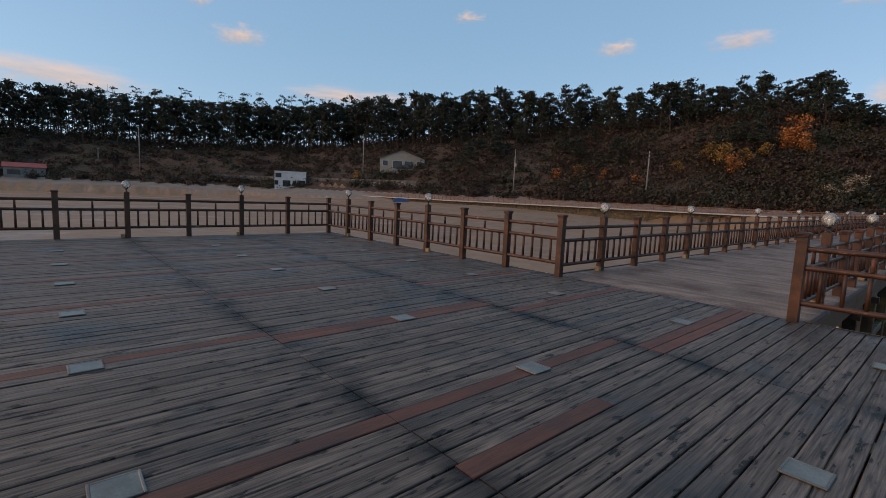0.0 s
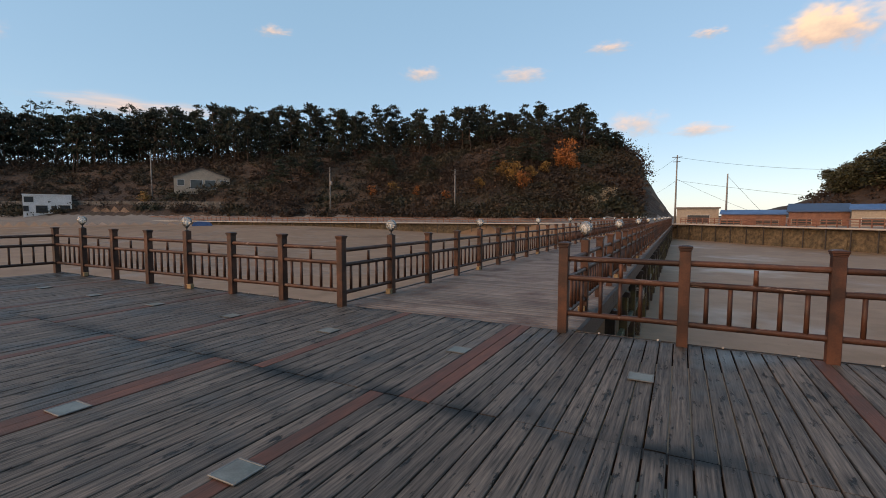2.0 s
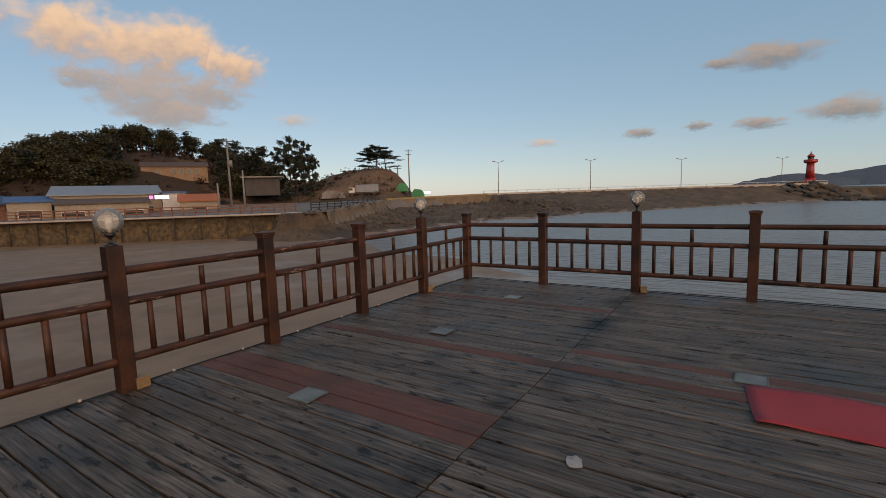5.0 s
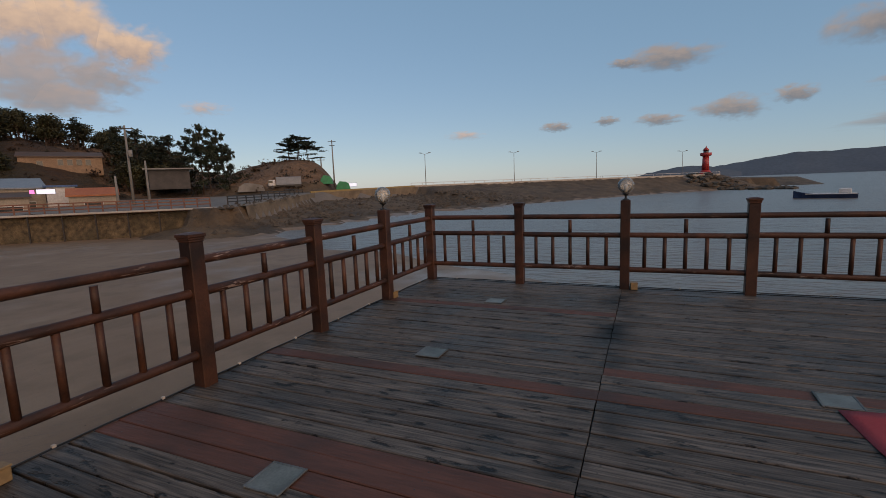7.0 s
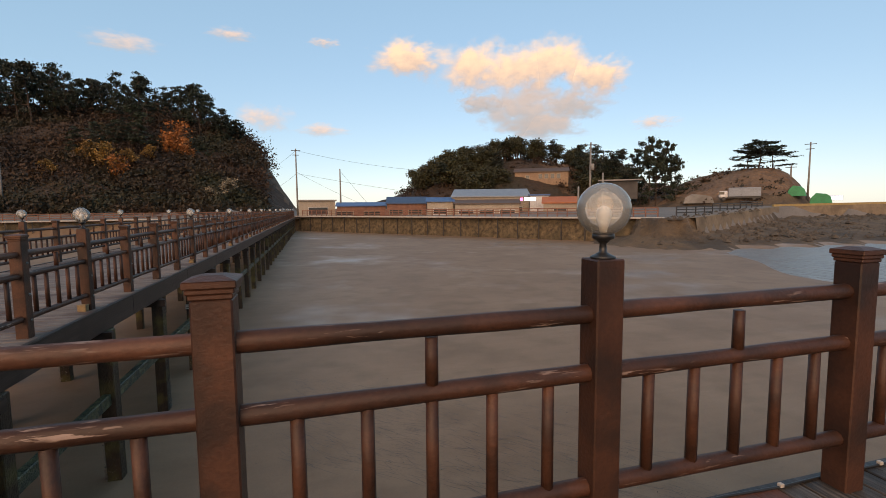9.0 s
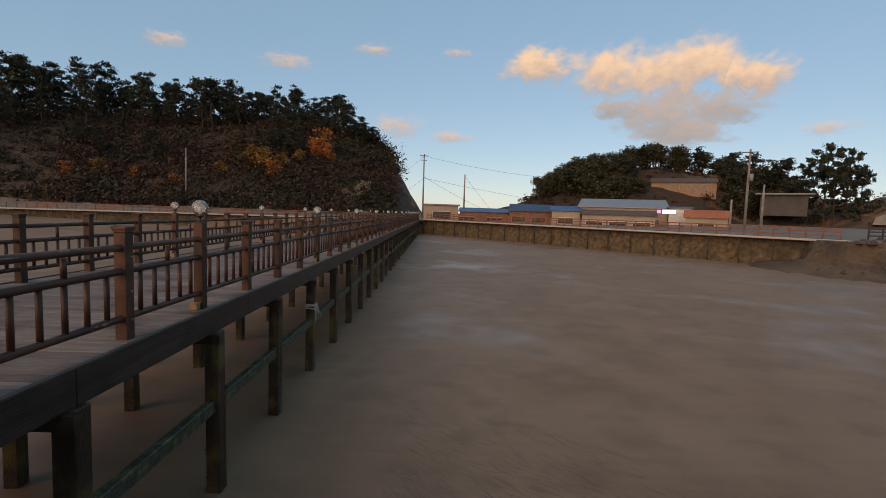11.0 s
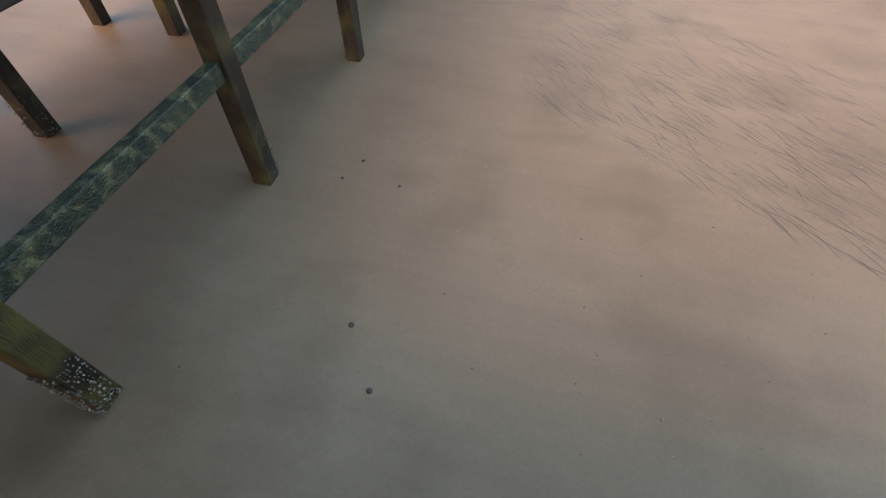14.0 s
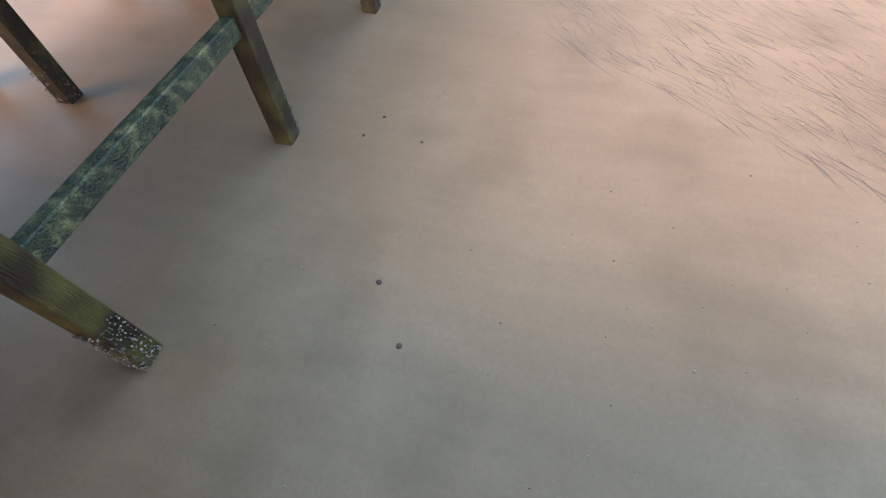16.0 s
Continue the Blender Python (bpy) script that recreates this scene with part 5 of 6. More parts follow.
put_building("grey_hall", "dark hall with a pale flat roof", -34.6, -38.4, 100, E8, 0.9, 2.4, depth=6, wall_m=M_DKROOF, roof_m=M_CONC, over=0.8)


def sign(name, label, az, d, eye, z, w, h, material):
    x, y = pol(az, d, eye)
    t = thing(name, label, "sign", pose(x, y, z, 0, 0, az))
    bm = B()
    box(bm, -w / 2 - 0.05, 0, -h / 2 - 0.05, w / 2 + 0.05, 0.15, h / 2 + 0.05)
    part("case", bm, M_STEEL, t)
    bm = B()
    box(bm, -w / 2, -0.02, -h / 2, w / 2, -0.004, h / 2)
    part("face", bm, material, t)


sign("lit_sign", "lit bluish-white shop sign on a roof", -26.3, 79.5, E8, up(79.5, 0.95), 1.9, 0.6, M_SIGN)
sign("lit_sign", "lit magenta end of the shop sign", -25.3, 79.5, E8, up(79.5, 0.95), 0.5, 0.5, M_SIGN2)
sign("lit_sign", "lit white sign by the quay", -55.9, 116, E8, up(116, 0.62), 2.0, 0.8, M_SIGN)


def stone_terrace():
    """Dry-stone retaining wall at the hill's foot, laid block by block."""
    t = thing("stone_terrace", "long grey stone retaining wall at the hill foot", "stone wall", kind="structure")
    rg = random.Random(3)
    n = 74
    foot = []
    for k in range(n + 1):
        az = 75.2 - 22.9 * k / n
        x, y, z, d = on_slope(az, 0.3, E0, 120.0)
        foot.append((*pol(az, d + 1.5, E0), d))
    ds = np.convolve(np.pad([f[2] for f in foot], 6, mode="edge"), np.ones(13) / 13, "valid")
    foot = [Vector(pol(75.2 - 22.9 * k / n, float(ds[k]) + 1.5, E0)) for k in range(n + 1)]
    me = []
    for k in range(5):
        bm = B()
        box(bm, -0.5, 0, 0, 0.5, 1.2, 0.8, 0.08)
        for v in bm.verts:
            v.co += Vector((rg.uniform(-0.03, 0.03), rg.uniform(-0.1, 0.06), rg.uniform(-0.05, 0.05)))
        me.append(mesh_of("stone", bm, M_TERRACE))
    for r in range(5):
        for k in range(n - r % 2):
            p, q = foot[k], foot[k + 1]
            mid, step = p.lerp(q, 0.5 + 0.5 * (r % 2)), q - p
            part("stone", rg.choice(me), None, t, m=pose(mid.x, mid.y, 0.9 + r * 0.81, 0, 0, math.degrees(math.atan2(step.y, step.x))) @ pose(0, r * 0.25, 0) @ Matrix.Diagonal((step.length * 0.985, 1, 1, 1)))


stone_terrace()


# ---- poles, wires, breakwater, lighthouse, boat, vehicles ----
def utility_pole(az, d, eye, el_top, arms=2, box_on=False, z0=None):
    x, y = pol(az, d, eye)
    g = hill_z(x, y) if z0 is None else z0
    t = thing("utility_pole", "grey concrete utility pole with crossarms", "utility pole", pose(x, y, g - 0.2, 0, 0, az), group="utility poles")
    h = up(d, el_top + 0.45) - g + 0.2
    part("shaft", tube(B(), (0, 0, 0), (0, 0, h), 0.19, 0.11, 10), M_CONC, t)
    for k in range(arms):
        bm = B()
        box(bm, -0.9 + 0.2 * k, -0.14, h - 0.45 - 0.9 * k, 0.9 - 0.3 * k, -0.2, h - 0.33 - 0.9 * k)
        part("crossarm", bm, M_STEEL, t)
    if box_on:
        part("transformer", tube(B(), (0.28, -0.2, h * 0.62), (0.28, -0.2, h * 0.62 + 0.9), 0.26, 0.26, 10), M_CONC, t)
    return Vector((x, y, g + h - 0.6))


UP = [utility_pole(82, 190, E0, 5.0), utility_pole(58.8, 150, E0, 6.2), utility_pole(40.4, 118, E0, 5.2, 2, True), utility_pole(25.4, 108, E0, 5.2), utility_pole(0.85, 101, E3, 6.3)]
utility_pole(85.4, 200, E0, 2.6, 0)
utility_pole(47.0, 150, E0, 4.0, 0)
SHORT = utility_pole(-4.0, 96, E3, 4.1, 0)
P4 = utility_pole(-33.2, 72, E8, 6.9, 1, True)
utility_pole(-34.6, 74, E8, 3.4, 0)
utility_pole(-31.9, 70, E8, 1.9, 0)
P5 = utility_pole(-53.8, 112, E8, 5.5, 2)
utility_pole(-52.4, 112, E8, 3.4, 1)


def wire(a, b, sag):
    cu = bpy.data.curves.new("wire", 'CURVE')
    cu.dimensions, cu.bevel_depth = '3D', 0.022
    sp = cu.splines.new('POLY')
    sp.points.add(14)
    for k in range(15):
        f = k / 14
        p = a.lerp(b, f)
        sp.points[k].co = (p.x, p.y, p.z - sag * 4 * f * (1 - f), 1)
    cu.materials.append(M_STEEL)
    tagged(new("overhead_wire", cu), "thin dark overhead wire between poles", "wire", group="overhead wires")


def lift(v, dz):
    return Vector((v.x, v.y, v.z + dz))


wire(UP[4], Vector((*pol(-16, 118, E3), up(118, 4.3))), 0.8)
wire(lift(UP[4], -4.5), Vector((*pol(-16, 118, E3), up(118, 1.4))), 0.3)
wire(UP[4], Vector((*pol(4.5, 140, E3), up(140, 4.2))), 0.5)
wire(lift(UP[4], -4.5), Vector((*pol(4.5, 140, E3), up(140, 1.8))), 0.5)
wire(SHORT, Vector((*pol(-8.0, 96, E3), 0.6)), 0.0)
wire(lift(UP[4], -4.2), Vector((*pol(-7.0, 110, E3), 2.0)), 0.3)


def street_lamp(az, d, el_top):
    x, y = pol(az, d, E7)
    z = hill_z(x, y)
    h = up(d, el_top) - z
    t = thing("street_lamp", "grey twin-arm street lamp on the breakwater", "street lamp", pose(x, y, z - 0.1, 0, 0, az), group="street lamps on the breakwater")
    part("pole", tube(B(), (0, 0, 0), (0, 0, h), 0.1, 0.06, 8), M_CONC, t)
    for s in (-1, 1):
        part("arm", tube(B(), (0, 0, h), (s * 1.3, 0, h + 0.35), 0.045, 0.04, 6), M_CONC, t)
        bm = B()
        box(bm, s * 1.2 - 0.35, -0.12, h + 0.3, s * 1.2 + 0.35, 0.12, h + 0.45, 0.03)
        part("head", bm, M_CONC, t)


for a, d, e in ((-64.3, 122, 4.0), (-75.1, 139, 3.7), (-84.6, 156, 3.25), (-93.5, 178, 2.75)):
    street_lamp(a, d, e)


def parapet():
    """White railing and parapet along the breakwater road."""
    pts = [BREAK[1], BREAK[2], BREAK[3], BREAK[4]]
    for i in range(3):
        a, b = Vector((*pts[i], 0)), Vector((*pts[i + 1], 0))
        d = (b - a).normalized()
        off = Vector((d.y, -d.x, 0)) * 2.6
        a, b = a + off, b + off
        z0, z1 = (1.2, 1.7, 1.9, 1.9)[i], (1.2, 1.7, 1.9, 1.9)[i + 1]
        t = thing("breakwater_parapet", "low pale parapet with a white rail on the breakwater", "parapet", kind="structure")
        bm = B()
        nrm = Vector((d.y, -d.x, 0)) * 0.15
        vs = [bm.verts.new(p + s * nrm + Vector((0, 0, z))) for p, zz in ((a, z0), (b, z1)) for s in (-1, 1) for z in (zz - 0.8, zz + 0.35)]
        for q in ((0, 1, 5, 4), (2, 3, 7, 6), (1, 3, 7, 5), (0, 1, 3, 2), (4, 5, 7, 6)):
            bm.faces.new([vs[k] for k in q])
        bmesh.ops.recalc_face_normals(bm, faces=bm.faces)
        part("kerb_wall", bm, M_YELLOWWALL if i == 0 else M_CAP, t)
        if i:
            n = int((b - a).length / 3)
            me = square_mesh("post", 0.05, 0, 0.6, M_WHITE)
            for k in range(n + 1):
                p = a.lerp(b, k / n)
                part("post", me, None, t, m=pose(p.x, p.y, z0 + (z1 - z0) * k / n + 0.35))
            bm = B()
            tube(bm, a + Vector((0, 0, z0 + 0.92)), b + Vector((0, 0, z1 + 0.92)), 0.06, 0.06, 6)
            part("rail", bm, M_WHITE, t)


M_YELLOWWALL = mat("yellow_kerb_paint", (0.42, 0.3, 0.12), (0.5, 0.36, 0.15), 0.8, 1, (1, 1, 1), 6, 0.2)
parapet()


def lighthouse():
    x, y = pol(-95.7, 181, E7)
    z = 1.7
    t = thing("lighthouse", "red lighthouse with a gallery at the breakwater's end", "lighthouse", pose(x, y, z))
    part("base", lathe(B(), [(2.3, -0.5), (2.3, 0.5), (1.7, 1.2), (1.3, 1.9)], 20), M_RED, t)
    part("tower", lathe(B(), [(1.15, 1.9), (0.95, 6.4)], 20), M_RED, t)
    part("gallery", lathe(B(), [(0.95, 6.4), (1.7, 6.7), (1.75, 7.0), (1.75, 7.6), (1.65, 7.6), (1.65, 7.05)], 20), M_RED, t)
    part("lantern", lathe(B(), [(0.8, 7.0), (0.8, 8.4)], 14), M_WINDOW, t)
    part("roof", lathe(B(), [(1.05, 8.4), (0.75, 8.9), (0.2, 9.4), (0.06, 10.0)], 14), M_RED, t)


lighthouse()


def rocks():
    rg = random.Random(77)
    meshes = []
    for k in range(6):
        bm = B()
        bmesh.ops.create_icosphere(bm, subdivisions=1, radius=1.0)
        for v in bm.verts:
            v.co *= rg.uniform(0.65, 1.2)
            v.co.z *= 0.6
        meshes.append(mesh_of("rock", bm, M_ROCK))
    group = "rocks at the breakwater's tip"
    for k in range(110):
        az = rg.uniform(-103.5, -94)
        d = 172 + rg.uniform(-9, 9) + (az + 95) * 1.2
        x, y = pol(az, d, E7)
        z = max(SEA, hill_z(x, y)) + rg.uniform(-0.1, 0.5) * (1 - min(1, (-az - 94) / 10))
        tagged(part("rock", rg.choice(meshes), None, m=pose(x, y, z, 0, 0, rg.uniform(0, 360)) @ Matrix.Diagonal((*[rg.uniform(0.7, 1.7)] * 3, 1))), "dark boulder of the breakwater's tip", "rock", group)
    verts, faces = [], []
    bm = B()
    n = 0
    for _ in range(9000):
        x, y = rg.uniform(26, 110), rg.uniform(-20, 62)
        z = hill_z(x, y)
        if -2.25 < z < 0.9 and n < 2600:
            d, s, sh = poly_dist(np.array([x]), np.array([y]), BREAK)
            if s[0] > 0 and sh[0] < 1.6:
                continue
            n += 1
            r = rg.uniform(0.12, 0.55)
            k = len(verts)
            for a in range(5):
                verts.append((x + r * math.cos(a * 1.257) * rg.uniform(0.7, 1.2), y + r * math.sin(a * 1.257) * rg.uniform(0.7, 1.2), z - 0.1))
            verts.append((x + rg.uniform(-0.1, 0.1), y + rg.uniform(-0.1, 0.1), z + r * rg.uniform(0.3, 0.7)))
            for a in range(5):
                faces.append((k + a, k + (a + 1) % 5, k + 5))
    bm.free()
    me = bpy.data.meshes.new("shore_stones")
    me.from_pydata(verts, [], faces)
    me.materials.append(M_ROCK)
    tagged(new("shore_stones", me), "dark weed-covered stones scattered over the shore", "stones", kind="stuff")


rocks()


def boat():
    x, y = pol(-105.8, 98, E7)
    t = thing("fishing_boat", "long low white and blue fishing boat at anchor", "boat", pose(x, y, SEA, 0, 0, -105.8 + 180))
    bm = B()
    secs = [(-4.0, 0.75, 0.35, 0.75), (-2, 0.95, 0.4, 0.65), (1, 0.95, 0.4, 0.7), (3, 0.6, 0.3, 0.95), (4.2, 0.05, 0.02, 1.25)]
    rings = [[bm.verts.new(p) for p in ((sx, -w, z), (sx, -b, -0.3), (sx, b, -0.3), (sx, w, z))] for sx, w, b, z in secs]
    for r, s in zip(rings, rings[1:]):
        for k in range(3):
            bm.faces.new((r[k], r[k + 1], s[k + 1], s[k]))
        bm.faces.new((r[3], r[0], s[0], s[3]))
    bm.faces.new(rings[0]), bm.faces.new(rings[-1][::-1])
    bmesh.ops.recalc_face_normals(bm, faces=bm.faces)
    part("hull", bm, M_NAVY, t)
    bm = B()
    box(bm, -3.9, -0.98, 0.62, 2.6, 0.98, 0.78, 0.04)
    part("gunwale", bm, M_WHITE, t)
    bm = B()
    box(bm, -3.2, -0.6, 0.78, -1.6, 0.6, 1.5, 0.08)
    part("cabin", bm, M_WHITE, t)


boat()


def vehicle(name, label, az, d, z, length, height, body_m, kind):
    x, y = pol(az, d, E8)
    t = thing(name, label, "vehicle", pose(x, y, hill_z(x, y) + z, 0, 0, az))
    bm = B()
    L2 = length / 2
    if kind == "truck":
        box(bm, -L2 + 1.5, -0.9, 0.7, L2, 0.9, height, 0.06)
        part("cargo_body", bm, body_m, t)
        bm = B()
        box(bm, -L2, -0.85, 0.5, -L2 + 1.4, 0.85, height * 0.75, 0.15)
        part("cab", bm, M_WHITE, t)
        bm = B()
        box(bm, -L2 - 0.02, -0.7, height * 0.48, -L2 + 0.9, -0.86, height * 0.7)
        part("window", bm, M_WINDOW, t)
        bm = B()
        box(bm, -L2 + 0.3, -0.7, 0.4, L2 - 0.1, 0.7, 0.7)
        part("chassis", bm, M_BLACK, t)
    else:
        prof = [(-L2, 0.35), (-L2, 0.8), (-L2 + 0.8, 0.95), (-L2 + 1.4, height), (L2 - 0.9, height), (L2 - 0.1, 0.95), (L2, 0.4)]
        a = [bm.verts.new((px, -0.85, pz)) for px, pz in prof]
        b = [bm.verts.new((px, 0.85, pz)) for px, pz in prof]
        bm.faces.new(a), bm.faces.new(b[::-1])
        for k in range(7):
            bm.faces.new((a[k], b[k], b[(k + 1) % 7], a[(k + 1) % 7]))
        bmesh.ops.recalc_face_normals(bm, faces=bm.faces)
        part("body", bm, body_m, t)
        bm = B()
        box(bm, -L2 + 1.5, -0.87, 0.95, L2 - 0.9, -0.851, height - 0.12)
        part("window", bm, M_WINDOW, t)
    for wx in (-L2 + 0.8, L2 - 0.9):
        for s in (-1, 1):
            part("wheel", tube(B(), (wx, s * 0.7, 0.33), (wx, s * 0.92, 0.33), 0.33, 0.33, 14), M_BLACK, t)


vehicle("parked_truck", "parked grey covered truck on the quay road", -48.2, 100, 0.0, 6.4, 2.3, M_GREYROOF, "truck")
vehicle("parked_car", "dark parked car at the quay", -58.7, 116, 0.0, 5.4, 1.65, M_BLACK, "car")


def tarp_pile(az, d, z, w, h, material, label):
    x, y = pol(az, d, E8)
    bm = B()
    rg = random.Random(int(az * -10))
    prof = [(-w / 2, 0), (-w / 2 + 0.3, h * 0.6), (-w / 5, h), (w / 5, h * 0.9), (w / 2 - 0.4, h * 0.65), (w / 2, 0)]
    rows = [[bm.verts.new((px + rg.uniform(-0.1, 0.1), yy, pz + rg.uniform(-0.08, 0.08))) for px, pz in prof] for yy in (-1.2, -0.6, 0.5, 1.2)]
    for r, s in zip(rows, rows[1:]):
        for k in range(5):
            bm.faces.new((r[k], r[k + 1], s[k + 1], s[k]))
    bm.faces.new(rows[0][::-1]), bm.faces.new(rows[-1])
    bmesh.ops.recalc_face_normals(bm, faces=bm.faces)
    tagged(part("tarpaulin_cover", bm, material, m=pose(x, y, hill_z(x, y) + z, 0, 0, az)), label, "tarpaulin")


tarp_pile(-52.9, 106, -0.05, 2.9, 1.9, M_GREEN, "heap of nets under a bright green tarpaulin")
tarp_pile(-54.8, 110, 0.0, 3.4, 2.1, M_GREEN, "boat covered with a green tarpaulin")
tarp_pile(57.0, 112, 0.0, 4.0, 0.9, M_BLUE, "blue tarpaulin over a boat on the beach")
tarp_pile(-44.5, 101, -0.05, 5.0, 1.7, M_CONC, "grey tarpaulin heap beside the bluff")


# ---- islands on the horizon ----
def island(label, pts, d, deep):
    """Low hills far across the water; pts are azimuth and crest elevation."""
    bm = B()
    front, crest, back = [], [], []
    for az, el in pts:
        front.append(bm.verts.new((*pol(az, d - deep, E7), SEA - 2)))
        crest.append(bm.verts.new((*pol(az, d, E7), up(d, el))))
        back.append(bm.verts.new((*pol(az, d + deep, E7), SEA - 2)))
    for k in range(len(pts) - 1):
        bm.faces.new((front[k], front[k + 1], crest[k + 1], crest[k])).smooth = True
        bm.faces.new((crest[k], crest[k + 1], back[k + 1], back[k])).smooth = True
    bmesh.ops.recalc_face_normals(bm, faces=bm.faces)
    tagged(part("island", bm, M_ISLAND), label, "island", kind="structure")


def crest_line(keys, step=0.5, jag=0.05):
    rg = random.Random(9)
    a = [k[0] for k in keys]
    e = [k[1] for k in keys]
    n = int(abs(a[-1] - a[0]) / step)
    return [(a[0] + (a[-1] - a[0]) * i / n, float(np.interp(-(a[0] + (a[-1] - a[0]) * i / n), [-v for v in a], e)) + rg.uniform(-jag, jag)) for i in range(n + 1)]


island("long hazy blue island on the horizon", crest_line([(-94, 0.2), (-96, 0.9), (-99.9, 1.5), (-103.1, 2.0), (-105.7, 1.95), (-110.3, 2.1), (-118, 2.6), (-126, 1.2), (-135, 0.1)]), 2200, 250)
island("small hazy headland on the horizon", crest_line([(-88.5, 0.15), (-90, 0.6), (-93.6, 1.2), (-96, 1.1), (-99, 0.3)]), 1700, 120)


# ---- clouds, a backdrop far off ----
def cloud_material(name, lit, shade, strength, soft=0.35, thick=1.0, puff=0.4):
    """Billowing cover with ragged, thin edges; lit above and shaded below."""
    m = bpy.data.materials.new(name)
    m.use_nodes = True
    N, L = m.node_tree.nodes, m.node_tree.links
    N.remove(N["Principled BSDF"])
    tc = N.new("ShaderNodeTexCoord")
    info = N.new("ShaderNodeObjectInfo")
    sep = N.new("ShaderNodeSeparateXYZ")
    L.new(tc.outputs["Object"], sep.inputs[0])

    def math_node(op, a, b=None, clamp=False):
        n = N.new("ShaderNodeMath")
        n.operation, n.use_clamp = op, clamp
        for k, v in enumerate((a, b)):
            if v is None:
                continue
            if isinstance(v, (int, float)):
                n.inputs[k].default_value = v
            else:
                L.new(v, n.inputs[k])
        return n.outputs[0]

    def noise_node(sc, detail, sx, sz):
        mp = N.new("ShaderNodeMapping")
        mp.inputs["Scale"].default_value = (sx, 1, sz)
        L.new(tc.outputs["Object"], mp.inputs[0])
        off = N.new("ShaderNodeVectorMath")
        off.operation = 'ADD'
        cb = N.new("ShaderNodeCombineXYZ")
        sh = math_node('MULTIPLY', info.outputs["Random"], 90.0)
        L.new(sh, cb.inputs[0]), L.new(sh, cb.inputs[1])
        L.new(mp.outputs[0], off.inputs[0]), L.new(cb.outputs[0], off.inputs[1])
        n = N.new("ShaderNodeTexNoise")
        n.inputs["Scale"].default_value, n.inputs["Detail"].default_value, n.inputs["Roughness"].default_value = sc, detail, 0.55
        L.new(off.outputs[0], n.inputs["Vector"])
        return n.outputs["Fac"]

    x, z = sep.outputs["X"], sep.outputs["Z"]
    r2 = math_node('ADD', math_node('MULTIPLY', x, x), math_node('MULTIPLY', z, z))
    fall = math_node('SUBTRACT', 1.0, math_node('SQRT', r2))
    big, small = noise_node(1.7, 3, 1.3, 1.0), noise_node(3.4, 5, 1.4, 1.0)
    lump = math_node('ADD', math_node('MULTIPLY', math_node('SUBTRACT', big, 0.5), 1.0), math_node('MULTIPLY', math_node('SUBTRACT', small, 0.5), puff))
    dens = math_node('ADD', fall, lump)
    mr = N.new("ShaderNodeMapRange")
    mr.interpolation_type = 'SMOOTHSTEP'
    mr.inputs["From Min"].default_value, mr.inputs["From Max"].default_value = 0.2, 0.2 + soft
    L.new(dens, mr.inputs["Value"])
    rim = N.new("ShaderNodeMapRange")
    rim.inputs["From Min"].default_value, rim.inputs["From Max"].default_value = 0.02, 0.3
    L.new(fall, rim.inputs["Value"])
    alpha = math_node('MULTIPLY', math_node('MULTIPLY', mr.outputs[0], rim.outputs[0]), thick)
    sh = N.new("ShaderNodeMapRange")
    sh.inputs["From Min"].default_value, sh.inputs["From Max"].default_value = -0.45, 0.35
    L.new(math_node('ADD', z, math_node('MULTIPLY', math_node('SUBTRACT', small, 0.5), 1.3)), sh.inputs["Value"])
    mix = N.new("ShaderNodeMix")
    mix.data_type = 'RGBA'
    L.new(sh.outputs[0], mix.inputs["Factor"])
    mix.inputs["A"].default_value, mix.inputs["B"].default_value = (*shade, 1), (*lit, 1)
    em, tr, ms = N.new("ShaderNodeEmission"), N.new("ShaderNodeBsdfTransparent"), N.new("ShaderNodeMixShader")
    em.inputs["Strength"].default_value = strength
    L.new(mix.outputs["Result"], em.inputs["Color"])
    L.new(alpha, ms.inputs[0]), L.new(tr.outputs[0], ms.inputs[1]), L.new(em.outputs[0], ms.inputs[2])
    L.new(ms.outputs[0], N["Material Output"].inputs[0])
    return m


C_WARM = cloud_material("sunlit_cloud", (1.0, 0.76, 0.62), (0.6, 0.5, 0.5), 0.85, 0.62, 1.0, 0.42)
C_PINK = cloud_material("pink_cloud", (0.78, 0.62, 0.58), (0.48, 0.47, 0.53), 0.9, 0.85, 0.8, 0.3)
C_SHADE = cloud_material("shaded_cloud", (0.56, 0.5, 0.53), (0.4, 0.43, 0.52), 0.85, 0.6, 0.92, 0.45)
C_GREY = cloud_material("grey_cloud", (0.5, 0.44, 0.44), (0.24, 0.28, 0.36), 0.85, 0.6, 0.9, 0.3)


def cloud(az, el, w, h, material, label):
    """w and h in degrees; 2 km off."""
    d = 2000
    x, y = pol(az, d * math.cos(radians(el)), (2, -4))
    bm = B()
    bm.faces.new([bm.verts.new(p) for p in ((-1, 0, -1), (1, 0, -1), (1, 0, 1), (-1, 0, 1))])
    o = part("cloud", bm, material)
    o.matrix_basis = pose(x, y, d * math.sin(radians(el)), 0, 0, az) @ pose(0, 0, 0, el, 0, 0) @ Matrix.Diagonal((d * math.tan(radians(w / 2)), 1, d * math.tan(radians(h / 2)), 1))
    o.visible_shadow = False
    tagged(o, label, "cloud", "clouds", "structure")


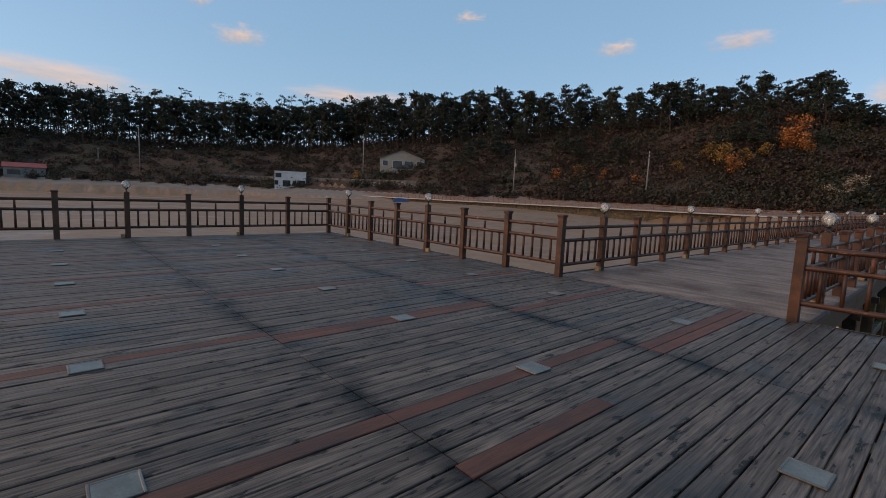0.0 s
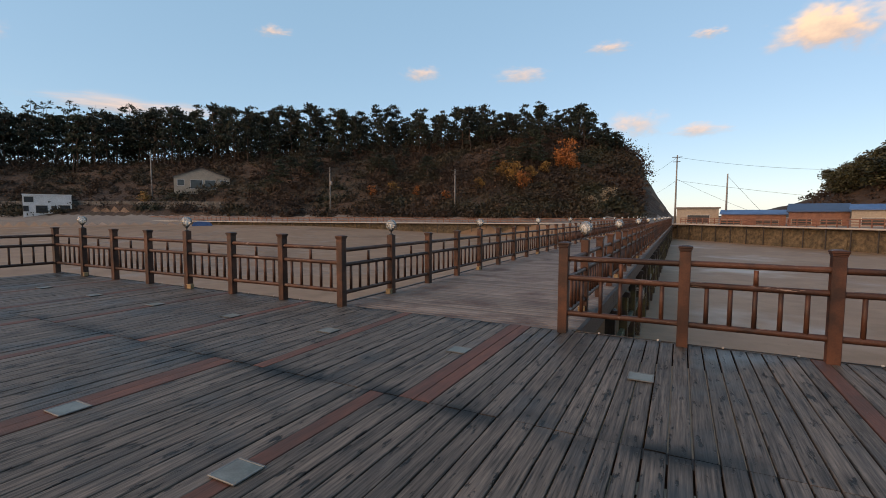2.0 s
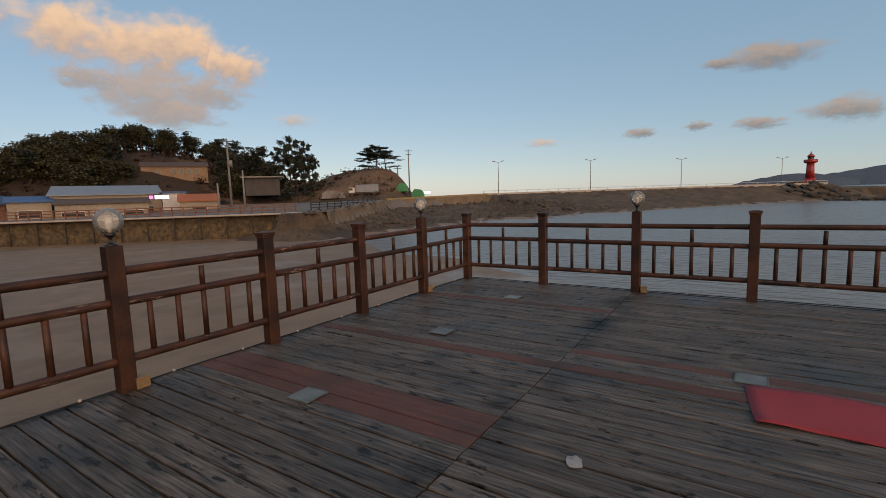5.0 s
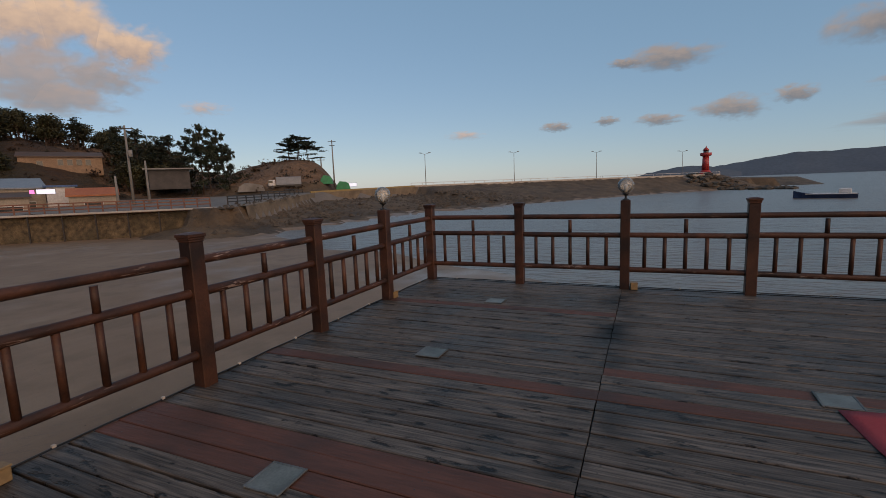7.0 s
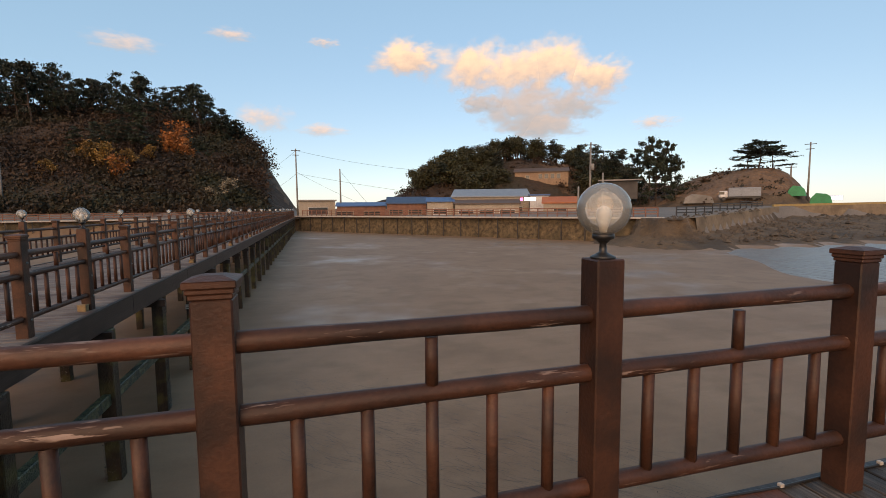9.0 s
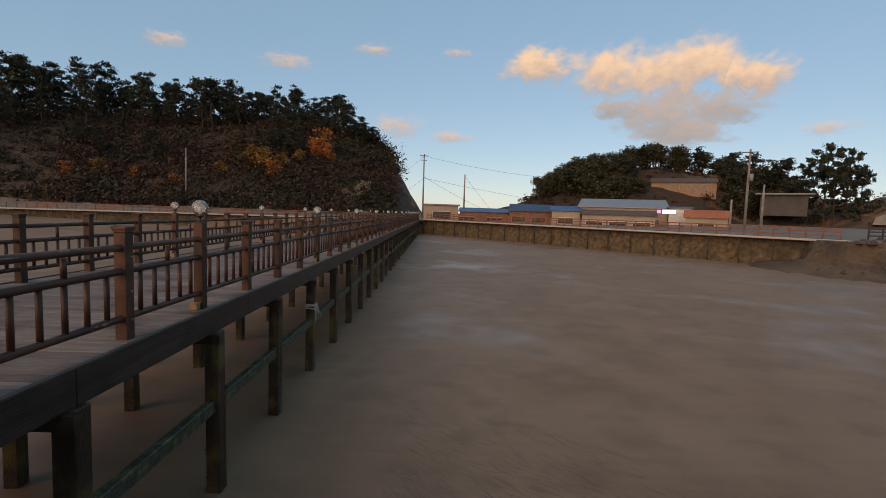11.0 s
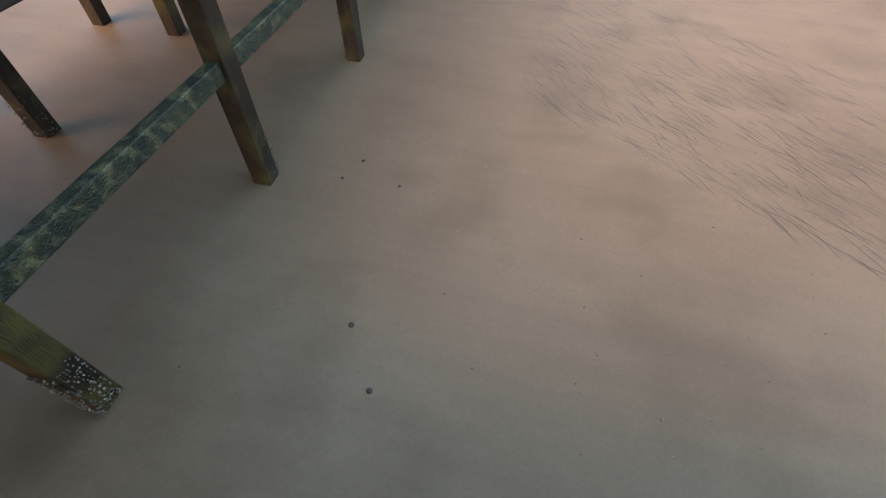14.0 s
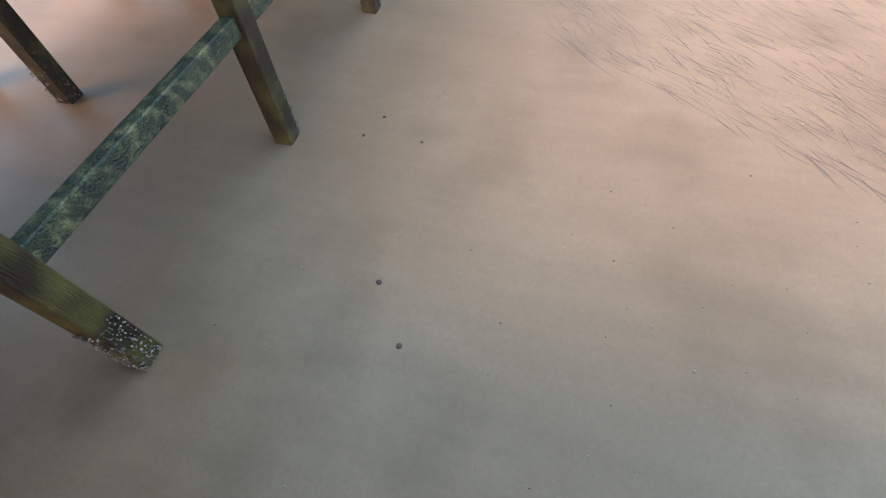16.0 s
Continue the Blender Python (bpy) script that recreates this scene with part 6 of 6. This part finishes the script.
WARM, PINK, GREY = "sunlit peach cumulus cloud", "small pink evening cloud", "grey evening cloud with a warm edge"
for az, el, w, h in ((-12.2, 17.3, 13, 6.2), (-20.0, 16.2, 13, 8.5), (-25.5, 15.8, 14, 8.0), (-29.0, 16.2, 13, 8.0), (-34.0, 14.8, 11, 6.4)):
    cloud(az, el, w, h, C_WARM, WARM)
for az, el, w, h in ((-25.5, 11.2, 16, 8.0), (-31.5, 11.8, 11, 5.6), (-20.5, 12.4, 8, 3.4), (-28.0, 9.6, 14, 5.0)):
    cloud(az, el, w, h, C_SHADE, "pinkish grey underside of the large cloud")
for az, el, w, h in ((29.8, 16.6, 7, 2.6), (18.0, 16.3, 9, 2.8), (4.6, 10.2, 9, 4.6), (-1.6, 9.2, 9, 2.4), (72.6, 15.8, 8, 3.4), (76.5, 18.6, 4, 2.2), (47, 20, 6, 2.0), (89, 9.4, 26, 4.6), (60, 10.8, 24, 3.0),
                     (8, 18.5, 7, 2.0), (-2, 18.6, 5, 1.6), (-40, 9.2, 7, 2.4), (-69.2, 6.0, 7, 1.6)):
    cloud(az, el, w, h, C_PINK, PINK)
for az, el, w, h in ((-92, 12.6, 13, 4.4), (-97.8, 6.9, 10, 3.6), (-91, 6.4, 7, 2.0), (-80, 6.4, 5, 1.7), (-85.6, 6.7, 4, 1.5), (-109, 12.6, 12, 6), (-112, 7.5, 10, 3), (-115, 4.5, 24, 3.0), (-103, 7.6, 6, 2.4), (-118, 17, 16, 6), (-87.5, 12.6, 5, 1.6)):
    cloud(az, el, w, h, C_GREY, GREY)


# ---- shells, pits and feed tracks on the mud ----
def mud_litter():
    rg = random.Random(12)
    verts, faces = [], []
    for _ in range(900):
        x, y = rg.uniform(0.4, 11), rg.uniform(0.6, 15)
        r = rg.choice((0.004, 0.005, 0.006, 0.008)) * rg.uniform(0.8, 1.6)
        k = len(verts)
        for a in range(6):
            verts.append((x + r * math.cos(a * 1.047), y + r * 0.8 * math.sin(a * 1.047), MUD + 0.001))
        verts.append((x + r * 0.3, y, MUD + r * 1.1))
        for a in range(6):
            faces.append((k + a, k + (a + 1) % 6, k + 6))
    me = bpy.data.meshes.new("shells")
    me.from_pydata(verts, [], faces)
    me.materials.append(M_SHELL)
    tagged(new("shells", me), "tiny pale shells and casts scattered on the mud", "shells", kind="stuff")
    for x, y, r in ((1.7, 2.28, 0.026), (2.04, 1.785, 0.026), (1.07, 4.25, 0.02), (1.58, 3.96, 0.018), (0.95, 3.93, 0.02), (2.75, 2.16, 0.014), (4.17, 2.11, 0.014), (4.26, 5.54, 0.016), (5.05, 5.07, 0.016)):
        bm = lathe(B(), [(r, -0.003), (r * 0.9, r * 0.3), (r * 0.55, r * 0.6), (r * 0.15, r * 0.75)], 9)
        for v in bm.verts:
            v.co.x *= rg.uniform(0.85, 1.2)
        tagged(part("shell", bm, M_ROCK if r > 0.017 else M_SHELL, m=pose(x, y, MUD, 0, 0, rg.uniform(0, 360))), "small snail shell lying on wet mud", "shell", "larger shells on the mud")
    # fine drag marks
    verts, faces = [], []
    for _ in range(1100):
        u, v = rg.random(), rg.random()
        x = 2.5 + 6.0 * u
        y = 5.9 - 0.6 * (x - 2.9) + 4.0 * v ** 1.3
        a = radians(-42 + rg.gauss(0, 12))
        n, ln = 6, rg.uniform(0.12, 0.5) * (1 + rg.random() ** 4)
        bend = rg.gauss(0, 0.22)
        w = rg.uniform(0.0016, 0.0045)
        k = len(verts)
        for i in range(n + 1):
            s = w * math.sin(math.pi * (i + 0.3) / (n + 0.6))
            nx, ny = -math.sin(a), math.cos(a)
            verts += [(x + nx * s, y + ny * s, MUD + 0.0012), (x - nx * s, y - ny * s, MUD + 0.0012)]
            x, y, a = x + math.cos(a) * ln / n, y + math.sin(a) * ln / n, a + bend / n
        for i in range(n):
            faces.append((k + 2 * i, k + 2 * i + 1, k + 2 * i + 3, k + 2 * i + 2))
    me = bpy.data.meshes.new("drag_marks")
    me.from_pydata(verts, [], faces)
    me.materials.append(M_MARK)
    tagged(new("drag_marks", me), "fine dark drag marks in the wet mud", "marks", kind="stuff")


M_MARK = mat("wet_groove", (0.06, 0.045, 0.032), (0.12, 0.09, 0.065), 0.5, 2, (1, 1, 1), 9, 0.0, space="World")
mud_litter()

# boards of the platform, the many pieces last
build_deck()
nail_heads()
